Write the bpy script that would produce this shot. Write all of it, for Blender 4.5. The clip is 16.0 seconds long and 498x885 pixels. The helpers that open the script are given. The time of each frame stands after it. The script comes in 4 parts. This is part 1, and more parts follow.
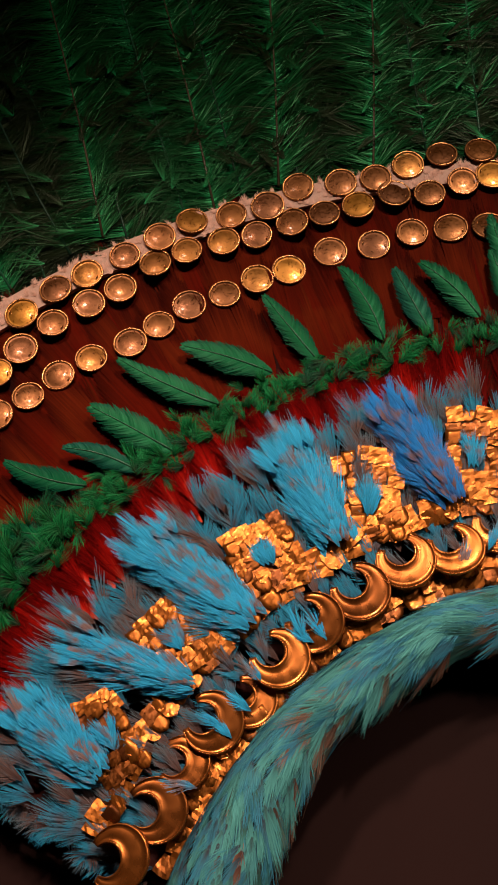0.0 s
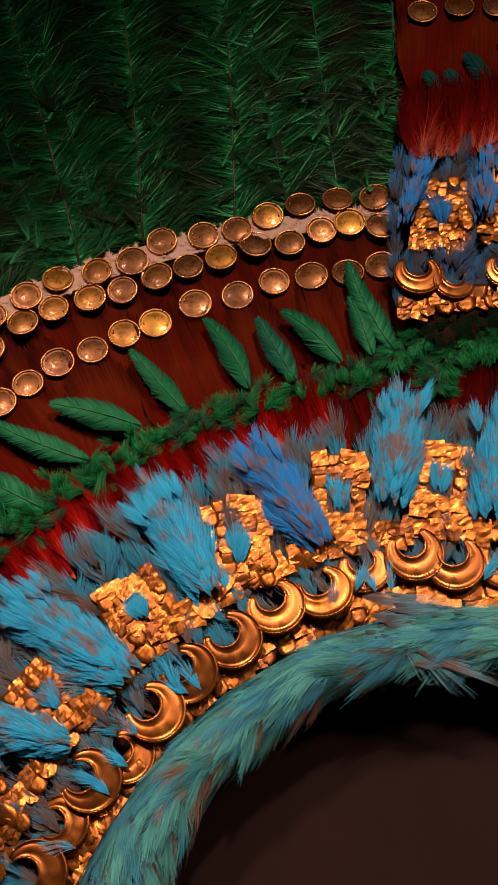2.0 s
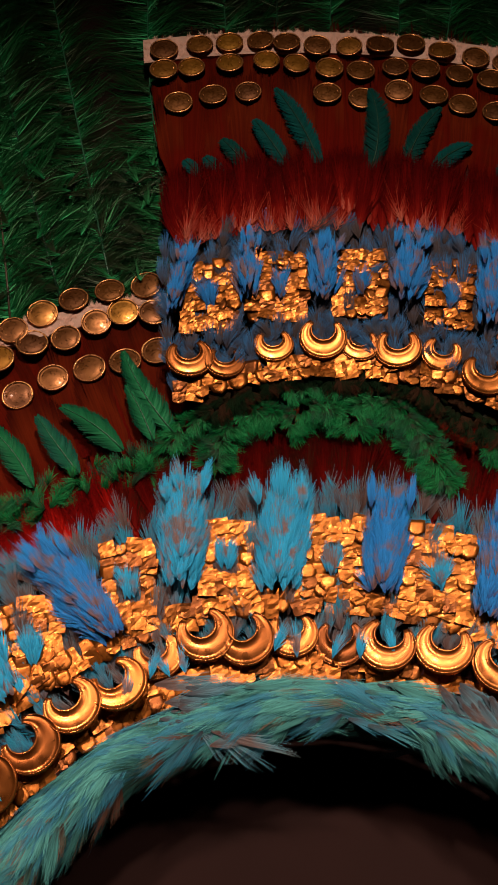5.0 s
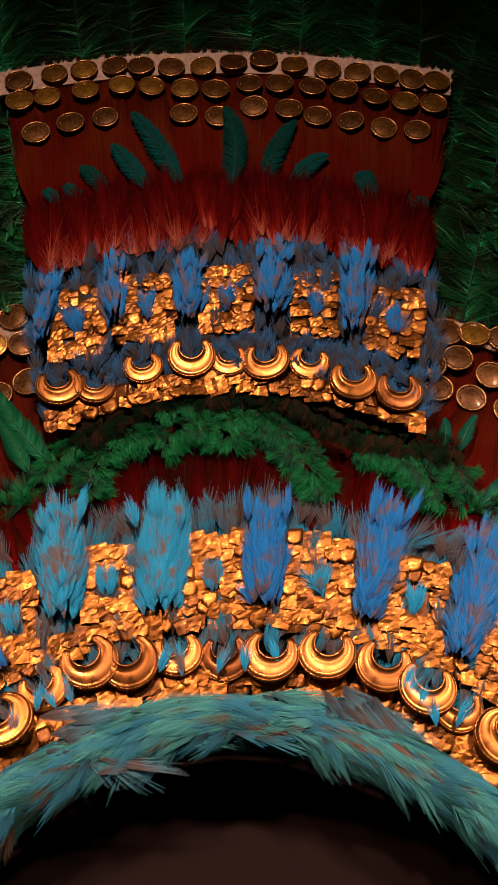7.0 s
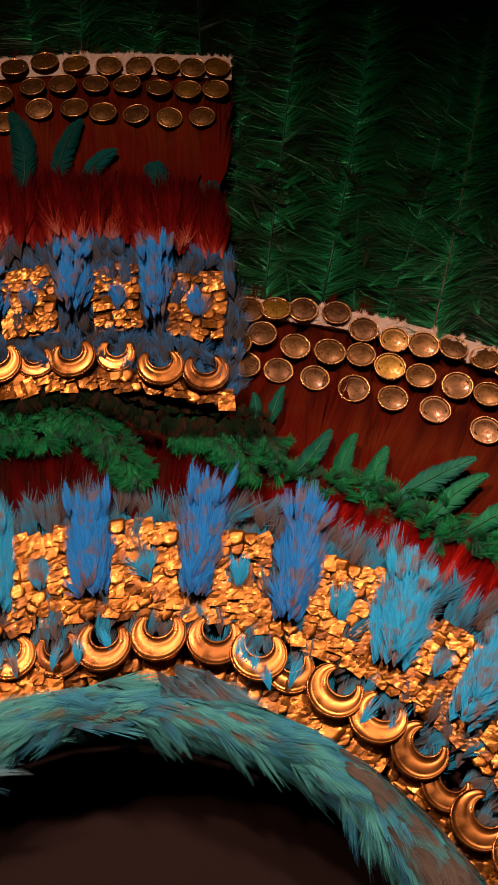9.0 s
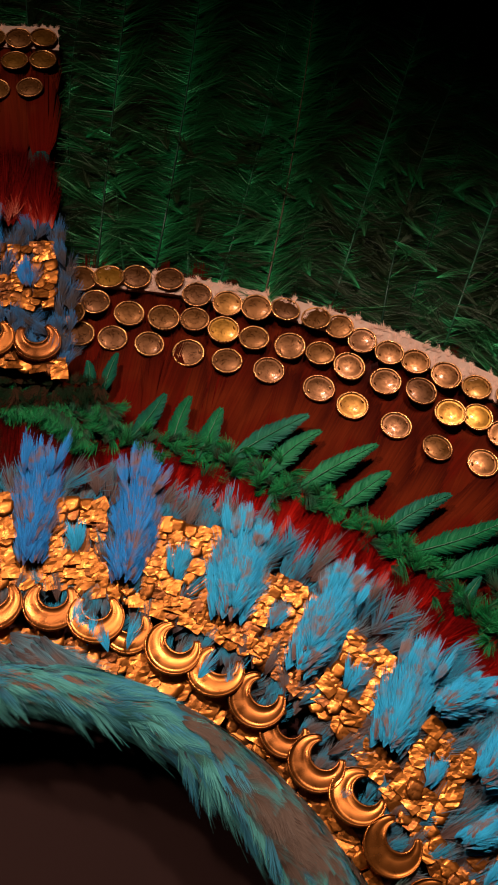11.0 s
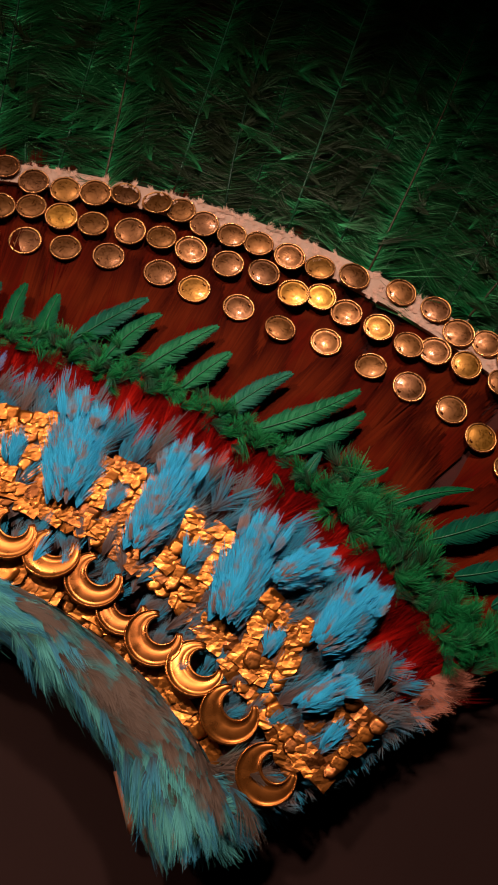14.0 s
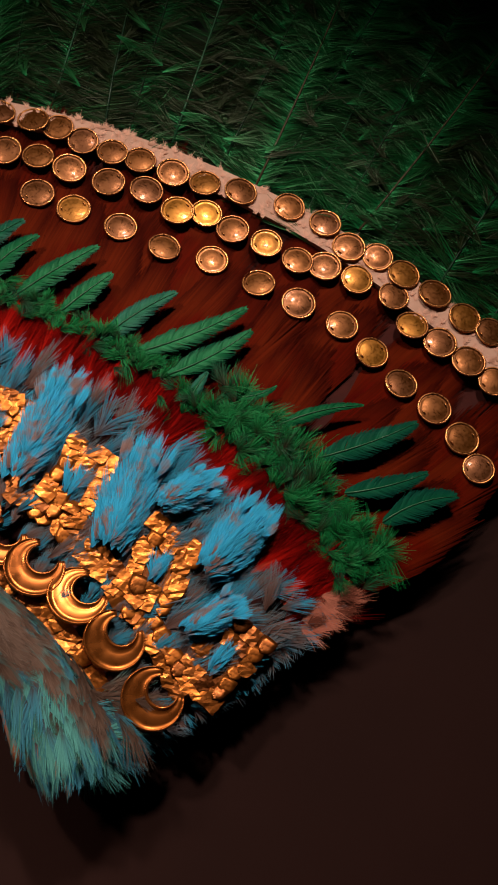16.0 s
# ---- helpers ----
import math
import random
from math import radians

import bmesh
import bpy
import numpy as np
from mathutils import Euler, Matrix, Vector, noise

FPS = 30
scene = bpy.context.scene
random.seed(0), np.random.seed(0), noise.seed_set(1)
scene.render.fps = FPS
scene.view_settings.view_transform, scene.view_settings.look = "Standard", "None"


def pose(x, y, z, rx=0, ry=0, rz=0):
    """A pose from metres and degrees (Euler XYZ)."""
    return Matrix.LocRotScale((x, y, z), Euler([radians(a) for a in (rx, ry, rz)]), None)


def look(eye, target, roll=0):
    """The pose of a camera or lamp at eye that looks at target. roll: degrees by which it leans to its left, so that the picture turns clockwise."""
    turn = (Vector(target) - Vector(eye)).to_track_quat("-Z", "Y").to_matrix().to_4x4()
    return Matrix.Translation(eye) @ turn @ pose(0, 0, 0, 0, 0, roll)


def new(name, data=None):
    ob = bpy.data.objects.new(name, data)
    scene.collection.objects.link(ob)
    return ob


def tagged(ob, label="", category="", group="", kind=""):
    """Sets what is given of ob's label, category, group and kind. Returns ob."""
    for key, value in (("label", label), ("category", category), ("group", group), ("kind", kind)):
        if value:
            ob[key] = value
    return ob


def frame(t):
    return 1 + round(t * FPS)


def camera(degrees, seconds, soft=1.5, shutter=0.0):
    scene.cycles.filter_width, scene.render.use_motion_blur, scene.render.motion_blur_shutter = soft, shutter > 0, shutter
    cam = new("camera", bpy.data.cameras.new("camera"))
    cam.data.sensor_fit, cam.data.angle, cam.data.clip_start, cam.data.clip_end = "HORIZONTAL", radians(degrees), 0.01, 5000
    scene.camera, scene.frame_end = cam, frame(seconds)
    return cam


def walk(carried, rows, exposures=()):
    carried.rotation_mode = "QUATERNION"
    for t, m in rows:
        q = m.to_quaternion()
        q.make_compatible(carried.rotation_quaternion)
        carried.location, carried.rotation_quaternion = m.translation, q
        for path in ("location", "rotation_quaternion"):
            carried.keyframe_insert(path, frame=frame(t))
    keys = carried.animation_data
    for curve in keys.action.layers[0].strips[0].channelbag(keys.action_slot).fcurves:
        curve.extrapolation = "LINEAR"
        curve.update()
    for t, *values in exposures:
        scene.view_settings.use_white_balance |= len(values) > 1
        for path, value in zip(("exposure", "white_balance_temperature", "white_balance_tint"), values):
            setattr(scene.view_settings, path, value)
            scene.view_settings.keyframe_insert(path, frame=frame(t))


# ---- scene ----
cam = camera(25.3, 16.0, soft=1.9)
ROWS = [
    (0, -0.1499, -0.2004, 1.6239, 39.95, 0.18, 16.97),
    (0.5, -0.1417, -0.1963, 1.6279, 40.55, -0.09, 16.09),
    (1, -0.1340, -0.1940, 1.6310, 41.02, -0.35, 15.08),
    (1.5, -0.1233, -0.1933, 1.6358, 41.34, -0.59, 13.70),
    (2, -0.1121, -0.1889, 1.6396, 41.77, -0.77, 12.24),
    (2.5, -0.1010, -0.1838, 1.6443, 42.42, -0.75, 10.68),
    (3, -0.0880, -0.1813, 1.6483, 43.05, -0.87, 9.14),
    (3.5, -0.0753, -0.1791, 1.6514, 43.66, -0.84, 7.59),
    (4, -0.0634, -0.1762, 1.6550, 44.22, -0.86, 6.26),
    (4.2, -0.0578, -0.1753, 1.6562, 44.44, -0.80, 5.78),
    (6.3, 0.0001, -0.1704, 1.6640, 45.62, 0.56, 0.23),
    (6.5, 0.0044, -0.1702, 1.6643, 45.70, 0.57, -0.29),
    (7, 0.0118, -0.1736, 1.6638, 45.88, 0.85, -1.90),
    (7.5, 0.0257, -0.1800, 1.6656, 45.84, 1.26, -3.95),
    (8, 0.0412, -0.1850, 1.6652, 45.80, 1.77, -6.18),
    (8.5, 0.0555, -0.1902, 1.6652, 45.71, 1.94, -8.61),
    (9, 0.0673, -0.1964, 1.6648, 45.61, 2.10, -10.92),
    (9.5, 0.0799, -0.2010, 1.6628, 45.52, 1.94, -13.01),
    (10, 0.0875, -0.2085, 1.6616, 45.36, 1.39, -14.52),
    (10.2, 0.0902, -0.2122, 1.6622, 45.27, 1.09, -14.96),
    (12.3, 0.1377, -0.2380, 1.6385, 43.74, -0.47, -18.63),
    (12.5, 0.1412, -0.2400, 1.6384, 43.42, -0.50, -18.80),
    (13, 0.1498, -0.2489, 1.6364, 42.83, -0.59, -19.30),
    (13.5, 0.1575, -0.2594, 1.6309, 42.30, -0.61, -19.88),
    (14, 0.1635, -0.2688, 1.6224, 41.67, -0.93, -20.60),
    (14.5, 0.1728, -0.2758, 1.6177, 40.98, -1.08, -21.14),
    (15, 0.1843, -0.2811, 1.6111, 40.21, -1.12, -22.00),
    (15.5, 0.1958, -0.2840, 1.6035, 39.60, -1.38, -22.93),
    (16, 0.2069, -0.2857, 1.5972, 38.86, -1.49, -23.83),
]
walk(cam, [(t, pose(x, y, z, rx, ry, rz)) for t, x, y, z, rx, ry, rz in ROWS],
     exposures=((0, 0.0), (12.3, 0.0), (16, -0.12)))

# ---- light: a dark gallery, a warm ceiling spot from up-slope, two more added for the ends ----
SLOPE, BASE = 17.16, 0.95
FAN = pose(0, 0, BASE, SLOPE)            # the headdress's own plane: x across, y up the slope, z out of it

world = bpy.data.worlds.new("world")
world.use_nodes = True
world.node_tree.nodes["Background"].inputs[0].default_value = (1.0, 0.8, 0.62, 1)
world.node_tree.nodes["Background"].inputs[1].default_value = 0.10
scene.world = world


def spot(name, eye, target, watts, degrees, blend, size, colour):
    data = bpy.data.lights.new(name, "SPOT")
    data.energy, data.spot_size, data.spot_blend, data.shadow_soft_size, data.color = watts, radians(degrees), blend, size, colour
    ob = new(name, data)
    ob.matrix_world = look(FAN @ Vector(eye), FAN @ Vector(target))
    return ob


WARM = (1.0, 0.775, 0.635)
spot("unseen_ceiling_spot", (-0.10, 1.20, 1.50), (-0.03, 0.23, 0), 77, 55, 1.0, 0.065, WARM)
# two added side spots, no lamps known there, to brighten the ends
spot("unseen_ceiling_spot", (0.85, 1.05, 1.40), (0.29, 0.00, 0), 88, 39, 1.0, 0.065, (1.0, 0.79, 0.66))
spot("unseen_ceiling_spot", (-0.90, 1.05, 1.40), (-0.29, -0.09, 0), 92, 38, 1.0, 0.065, (1.0, 0.72, 0.58))

# ---- materials ----


class Nodes:
    """A small helper round a material's node tree."""

    def __init__(self, name):
        self.m = bpy.data.materials.new(name)
        self.m.use_nodes = True
        self.t = self.m.node_tree
        self.b = self.t.nodes["Principled BSDF"]

    def add(self, kind, **values):
        n = self.t.nodes.new(kind)
        for k, v in values.items():
            n.inputs[k.replace("_", " ")].default_value = v
        return n

    def link(self, a, b):
        self.t.links.new(a, b)

    def ramp(self, fac, stops):
        r = self.t.nodes.new("ShaderNodeValToRGB")
        e = r.color_ramp.elements
        while len(e) < len(stops):
            e.new(0.5)
        for el, (p, c) in zip(e, stops):
            el.position, el.color = p, (*c, 1)
        self.link(fac, r.inputs[0])
        return r.outputs[0]

    def mix(self, fac, a, b, kind="MIX"):
        n = self.t.nodes.new("ShaderNodeMix")
        n.data_type, n.blend_type = "RGBA", kind
        for sock, val in ((n.inputs[0], fac), (n.inputs[6], a), (n.inputs[7], b)):
            if isinstance(val, bpy.types.NodeSocket):
                self.link(val, sock)
            elif isinstance(val, tuple):
                sock.default_value = (*val, 1)
            else:
                sock.default_value = val
        return n.outputs[2]

    def noise(self, scale, detail=3.0, rough=0.55):
        tc = self.t.nodes.new("ShaderNodeTexCoord")
        n = self.add("ShaderNodeTexNoise", Scale=scale, Detail=detail, Roughness=rough)
        self.link(tc.outputs["Object"], n.inputs["Vector"])
        return n.outputs[0]

    def bump(self, height, strength, dist):
        n = self.add("ShaderNodeBump", Strength=strength, Distance=dist)
        self.link(height, n.inputs["Height"])
        self.link(n.outputs[0], self.b.inputs["Normal"])

    def done(self, colour, rough, metal=0.0, spec=0.5):
        if isinstance(colour, tuple):
            self.b.inputs["Base Color"].default_value = (*colour, 1)
        else:
            self.link(colour, self.b.inputs["Base Color"])
        self.b.inputs["Roughness"].default_value = rough
        self.b.inputs["Metallic"].default_value = metal
        self.b.inputs["Specular IOR Level"].default_value = spec
        return self.m


def feather_mat(name, along, patch, amount, rough=0.6, spec=0.3, patch_scale=22.0, sheen=0.0, single=0.3):
    """Barbs: colour from root to tip, other-coloured feathers among them, every barb a little lighter or darker."""
    k = Nodes(name)
    uv = k.t.nodes.new("ShaderNodeUVMap")
    sep = k.t.nodes.new("ShaderNodeSeparateXYZ")
    k.link(uv.outputs[0], sep.inputs[0])
    base = k.ramp(sep.outputs[1], along)
    other = k.ramp(sep.outputs[1], patch)
    own = k.t.nodes.new("ShaderNodeMath")
    own.operation, own.inputs[1].default_value = "MULTIPLY", single
    k.link(sep.outputs[0], own.inputs[0])
    spots = k.t.nodes.new("ShaderNodeMath")
    spots.operation, spots.inputs[1].default_value = "MULTIPLY_ADD", 1.0 - single
    k.link(k.noise(patch_scale, 2.0), spots.inputs[0])
    k.link(own.outputs[0], spots.inputs[2])
    pick = k.ramp(spots.outputs[0], [(0.0, (1, 1, 1)), (max(0.02, amount - 0.05), (0.95, 0.95, 0.95)), (min(1.0, amount + 0.07), (0, 0, 0))])
    col = k.mix(pick, base, other)
    geo = k.t.nodes.new("ShaderNodeNewGeometry")
    shade = k.ramp(geo.outputs["Random Per Island"], [(0.0, (0.82, 0.82, 0.82)), (0.5, (1.0, 1.0, 1.0)), (1.0, (1.15, 1.15, 1.15))])
    col = k.mix(1.0, col, shade, "MULTIPLY")
    m = k.done(col, rough, 0.0, spec)
    k.link(k.mix(0.92, (0.5, 0.5, 0.5), k.mix(1.0, col, (4.0, 4.0, 4.0), "MULTIPLY")), k.b.inputs["Specular Tint"])
    k.b.inputs["Sheen Weight"].default_value = sheen
    return m


BLUE = feather_mat("blue_feather", [(0.0, (0.03, 0.20, 0.33)), (0.3, (0.03, 0.34, 0.60)), (1.0, (0.05, 0.48, 0.80))],
                   [(0.0, (0.13, 0.065, 0.05)), (0.55, (0.24, 0.14, 0.12)), (1.0, (0.17, 0.20, 0.24))], 0.40, patch_scale=75.0)
DEEP = feather_mat("deep_blue_feather", [(0.0, (0.03, 0.09, 0.26)), (0.3, (0.025, 0.18, 0.50)), (1.0, (0.03, 0.28, 0.74))],
                   [(0.0, (0.12, 0.06, 0.05)), (0.6, (0.21, 0.13, 0.13)), (1.0, (0.14, 0.16, 0.27))], 0.42, patch_scale=75.0)
GREY = feather_mat("grey_blue_down", [(0.0, (0.08, 0.04, 0.032)), (0.55, (0.14, 0.095, 0.09)), (1.0, (0.11, 0.18, 0.22))],
                   [(0.0, (0.05, 0.04, 0.04)), (0.4, (0.03, 0.19, 0.31)), (1.0, (0.03, 0.32, 0.50))], 0.46, patch_scale=45.0)
TEAL = feather_mat("teal_plumage", [(0.0, (0.05, 0.11, 0.11)), (0.25, (0.07, 0.25, 0.24)), (1.0, (0.11, 0.40, 0.375))],
                   [(0.0, (0.05, 0.05, 0.06)), (0.4, (0.05, 0.17, 0.24)), (1.0, (0.05, 0.27, 0.40))], 0.48, patch_scale=16.0, single=0.55)
RUST = feather_mat("rusty_underside", [(0.0, (0.08, 0.04, 0.03)), (0.5, (0.20, 0.10, 0.07)), (1.0, (0.30, 0.16, 0.11))],
                   [(0.0, (0.05, 0.035, 0.03)), (1.0, (0.04, 0.24, 0.20))], 0.5, patch_scale=16.0)
RED = feather_mat("crimson_down", [(0.0, (0.55, 0.11, 0.07)), (0.16, (0.30, 0.016, 0.009)), (0.45, (0.125, 0.003, 0.002)), (1.0, (0.055, 0.001, 0.001))],
                  [(0.0, (0.22, 0.008, 0.005)), (0.4, (0.10, 0.002, 0.002)), (1.0, (0.045, 0.001, 0.001))], 0.52, patch_scale=30.0, spec=0.08)
EMBER = feather_mat("pale_red_barb", [(0.0, (0.62, 0.17, 0.11)), (0.35, (0.42, 0.045, 0.025)), (1.0, (0.13, 0.003, 0.002))],
                    [(0.0, (0.5, 0.09, 0.06)), (1.0, (0.12, 0.003, 0.002))], 0.3, spec=0.08)
# the panel's shade on the crimson band is put into this darker red
SHADED_RED = feather_mat("shaded_red_down", [(0.0, (0.16, 0.008, 0.006)), (0.4, (0.10, 0.003, 0.002)), (1.0, (0.055, 0.001, 0.001))],
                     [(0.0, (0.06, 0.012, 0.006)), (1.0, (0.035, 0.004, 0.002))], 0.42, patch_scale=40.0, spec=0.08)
SCARLET = feather_mat("scarlet_down", [(0.0, (0.70, 0.09, 0.05)), (0.25, (0.47, 0.010, 0.006)), (0.6, (0.20, 0.003, 0.002)), (1.0, (0.10, 0.002, 0.001))],
                      [(0.0, (0.26, 0.006, 0.004)), (0.4, (0.15, 0.002, 0.002)), (1.0, (0.06, 0.001, 0.001))], 0.50, patch_scale=18.0, spec=0.12)
OXIDE = feather_mat("dark_red_vane", [(0.0, (0.105, 0.003, 0.001)), (0.6, (0.090, 0.0055, 0.0012)), (1.0, (0.050, 0.004, 0.001))],
                    [(0.0, (0.070, 0.0025, 0.001)), (0.6, (0.110, 0.012, 0.0025)), (1.0, (0.040, 0.003, 0.001))], 0.5, rough=0.55, spec=0.10)
LEAF = feather_mat("green_vane", [(0.0, (0.003, 0.100, 0.032)), (0.6, (0.002, 0.074, 0.027)), (1.0, (0.002, 0.060, 0.030))],
                   [(0.0, (0.003, 0.076, 0.036)), (1.0, (0.003, 0.052, 0.038))], 0.36, single=0.85, rough=0.36, spec=0.45)
TEAL_LEAF = feather_mat("teal_vane", [(0.0, (0.002, 0.040, 0.034)), (0.6, (0.002, 0.060, 0.056)), (1.0, (0.002, 0.052, 0.055))],
                        [(0.0, (0.002, 0.035, 0.028)), (1.0, (0.002, 0.042, 0.036))], 0.36, single=0.85, rough=0.45, spec=0.3)
# near black at the barb roots, greener towards the tips
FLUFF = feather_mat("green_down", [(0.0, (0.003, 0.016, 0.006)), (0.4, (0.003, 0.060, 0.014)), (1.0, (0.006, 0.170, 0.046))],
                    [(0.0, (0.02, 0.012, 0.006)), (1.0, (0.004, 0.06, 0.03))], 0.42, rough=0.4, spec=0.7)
DUSK = feather_mat("dark_brown_green_down", [(0.0, (0.010, 0.008, 0.004)), (1.0, (0.005, 0.022, 0.008))],
                   [(0.0, (0.03, 0.014, 0.007)), (1.0, (0.045, 0.018, 0.009))], 0.40, rough=0.6, spec=0.2, single=0.6)
# glints beside the quill are painted as bright roots, shaded locks as the dark patch
PLUME = feather_mat("plume_barb", [(0.0, (0.007, 0.150, 0.046)), (0.25, (0.005, 0.076, 0.019)), (1.0, (0.004, 0.030, 0.007))],
                    [(0.0, (0.010, 0.016, 0.005)), (1.0, (0.005, 0.008, 0.002))], 0.50, rough=0.34, spec=0.8, patch_scale=16.0, single=0.62)
PALE = feather_mat("pale_down", [(0.0, (0.72, 0.40, 0.29)), (1.0, (0.88, 0.56, 0.43))],
                   [(0.0, (0.5, 0.26, 0.18)), (1.0, (0.7, 0.42, 0.31))], 0.4, rough=0.7)


NAVY = feather_mat("slate_blue_down", [(0.0, (0.045, 0.035, 0.04)), (0.45, (0.05, 0.08, 0.14)), (1.0, (0.04, 0.19, 0.44))],
                   [(0.0, (0.05, 0.035, 0.03)), (0.6, (0.08, 0.06, 0.06)), (1.0, (0.06, 0.09, 0.13))], 0.47, patch_scale=60.0)
SLATE = feather_mat("slate_plumage", [(0.0, (0.06, 0.06, 0.07)), (0.4, (0.09, 0.17, 0.21)), (1.0, (0.11, 0.30, 0.38))],
                    [(0.0, (0.08, 0.05, 0.045)), (0.6, (0.17, 0.12, 0.11)), (1.0, (0.14, 0.20, 0.22))], 0.46, patch_scale=40.0)
BROWN = feather_mat("grey_brown_plumage", [(0.0, (0.06, 0.035, 0.026)), (0.5, (0.12, 0.078, 0.060)), (1.0, (0.15, 0.105, 0.085))],
                    [(0.0, (0.05, 0.04, 0.035)), (0.5, (0.07, 0.15, 0.15)), (1.0, (0.08, 0.26, 0.26))], 0.42, patch_scale=45.0)
PINK = feather_mat("pink_down", [(0.0, (0.42, 0.13, 0.09)), (1.0, (0.50, 0.19, 0.13))],
                   [(0.0, (0.10, 0.03, 0.02)), (1.0, (0.13, 0.04, 0.025))], 0.46, rough=0.7, single=0.6)


def gold_mat(name, low, high, rough, crumple, scale, dist=0.0006, metal=0.92, unit_size=1.0, mid=None):
    """unit_size: metres per unit of the mesh."""
    k = Nodes(name)
    info = k.t.nodes.new("ShaderNodeObjectInfo")
    tone = k.ramp(info.outputs["Random"], [(0.0, low), mid or (0.35, tuple((a + b) / 2 for a, b in zip(low, high))), (1.0, high)])
    stain = k.ramp(k.noise(160 * unit_size, 2.0), [(0.3, (0.88, 0.82, 0.78)), (0.65, (1, 1, 1))])
    m = k.done(k.mix(1.0, tone, stain, "MULTIPLY"), rough, metal)
    r = k.ramp(k.noise(420 * unit_size, 3.0), [(0.3, (rough * 0.65,) * 3), (0.75, (min(1, rough * 1.5),) * 3)])
    k.link(r, k.b.inputs["Roughness"])
    k.bump(k.noise(scale * unit_size, 2.0), crumple, dist)
    return m


TILE = gold_mat("beaten_gold", (0.15, 0.042, 0.008), (0.55, 0.170, 0.026), 0.36, 0.35, 240, metal=0.80, mid=(0.3, (0.36, 0.112, 0.017)))
PLATE = gold_mat("dull_gold_ground", (0.22, 0.064, 0.011), (0.30, 0.09, 0.016), 0.5, 0.5, 220, metal=0.7)
# the tone range also paints in crescents that only reflections darken
CRESCENT = gold_mat("polished_gold", (0.22, 0.062, 0.014), (0.50, 0.155, 0.029), 0.29, 0.02, 60, metal=0.84, unit_size=0.004)
RIM_GOLD = gold_mat("rim_gold", (0.52, 0.22, 0.085), (0.72, 0.33, 0.11), 0.34, 0.1, 200, unit_size=0.013)
CAP = gold_mat("amber_gold", (0.105, 0.033, 0.005), (0.36, 0.155, 0.012), 0.34, 0.12, 40, dist=0.004, metal=0.66, unit_size=0.013, mid=(0.74, (0.165, 0.056, 0.007)))
CAP.node_tree.nodes["Principled BSDF"].inputs["Coat Weight"].default_value = 0.08
CAP.node_tree.nodes["Principled BSDF"].inputs["Coat Roughness"].default_value = 0.08


def plain(name, a, b, rough, scale, spec=0.4, strength=0.3, dist=0.001):
    k = Nodes(name)
    n = k.noise(scale, 5.0)
    m = k.done(k.ramp(n, [(0.3, a), (0.7, b)]), rough, 0.0, spec)
    k.bump(k.noise(scale * 8, 3.0), strength, dist)
    return m


FELT_RED = plain("red_backing", (0.03, 0.003, 0.002), (0.06, 0.006, 0.003), 0.9, 40)
FELT_DARK = plain("dark_backing", (0.012, 0.009, 0.007), (0.03, 0.018, 0.012), 0.9, 40)
FELT_GREEN = plain("green_backing", (0.003, 0.010, 0.005), (0.006, 0.02, 0.010), 0.8, 30)
HIDE = plain("pale_hide", (0.60, 0.36, 0.27), (0.72, 0.46, 0.35), 0.8, 50)
QUILL = plain("quill", (0.05, 0.035, 0.018), (0.10, 0.06, 0.03), 0.4, 60, 0.5)
QUILL_GREEN = plain("green_quill", (0.015, 0.09, 0.04), (0.03, 0.15, 0.075), 0.35, 60, 0.5)
CORE_BLUE = plain("blue_down_core", (0.02, 0.14, 0.20), (0.03, 0.22, 0.32), 0.9, 120)
CORE_DEEP = plain("deep_blue_down_core", (0.02, 0.07, 0.20), (0.03, 0.12, 0.30), 0.9, 120)
QUILL_DARK = plain("dark_green_quill", (0.006, 0.03, 0.015), (0.012, 0.06, 0.03), 0.4, 60, 0.4)
BOARD = plain("board_paint", (0.016, 0.0054, 0.0043), (0.020, 0.0067, 0.0053), 0.8, 6, 0.12, 0.12, 0.0004)
STICK = plain("copper_wood", (0.26, 0.08, 0.035), (0.36, 0.13, 0.06), 0.5, 90)
# walls and ceiling out of view, made lighter to bounce fill into the shadows
PLASTER = plain("grey_bounce_plaster", (0.16, 0.13, 0.11), (0.20, 0.165, 0.14), 0.9, 3)
FLOORING = plain("dark_floor", (0.03, 0.022, 0.018), (0.05, 0.036, 0.03), 0.5, 4)

# ---- mesh helpers ----
RNG = np.random.default_rng(7)


def mesh_of(name, verts, faces, mat, smooth=True):
    me = bpy.data.meshes.new(name)
    me.from_pydata([tuple(v) for v in verts], [], faces)
    me.materials.append(mat)
    if smooth:
        me.shade_smooth()
    me.update()
    return me


def part(name, me, parent, m=None, label=""):
    ob = new(name, me)
    ob.parent = parent
    if m is not None:
        ob.matrix_basis = m
    return tagged(ob, label)


def thing(name, label, category, m):
    ob = new(name)
    ob.empty_display_size = 0.05
    ob.matrix_world = m
    return tagged(ob, label, category)


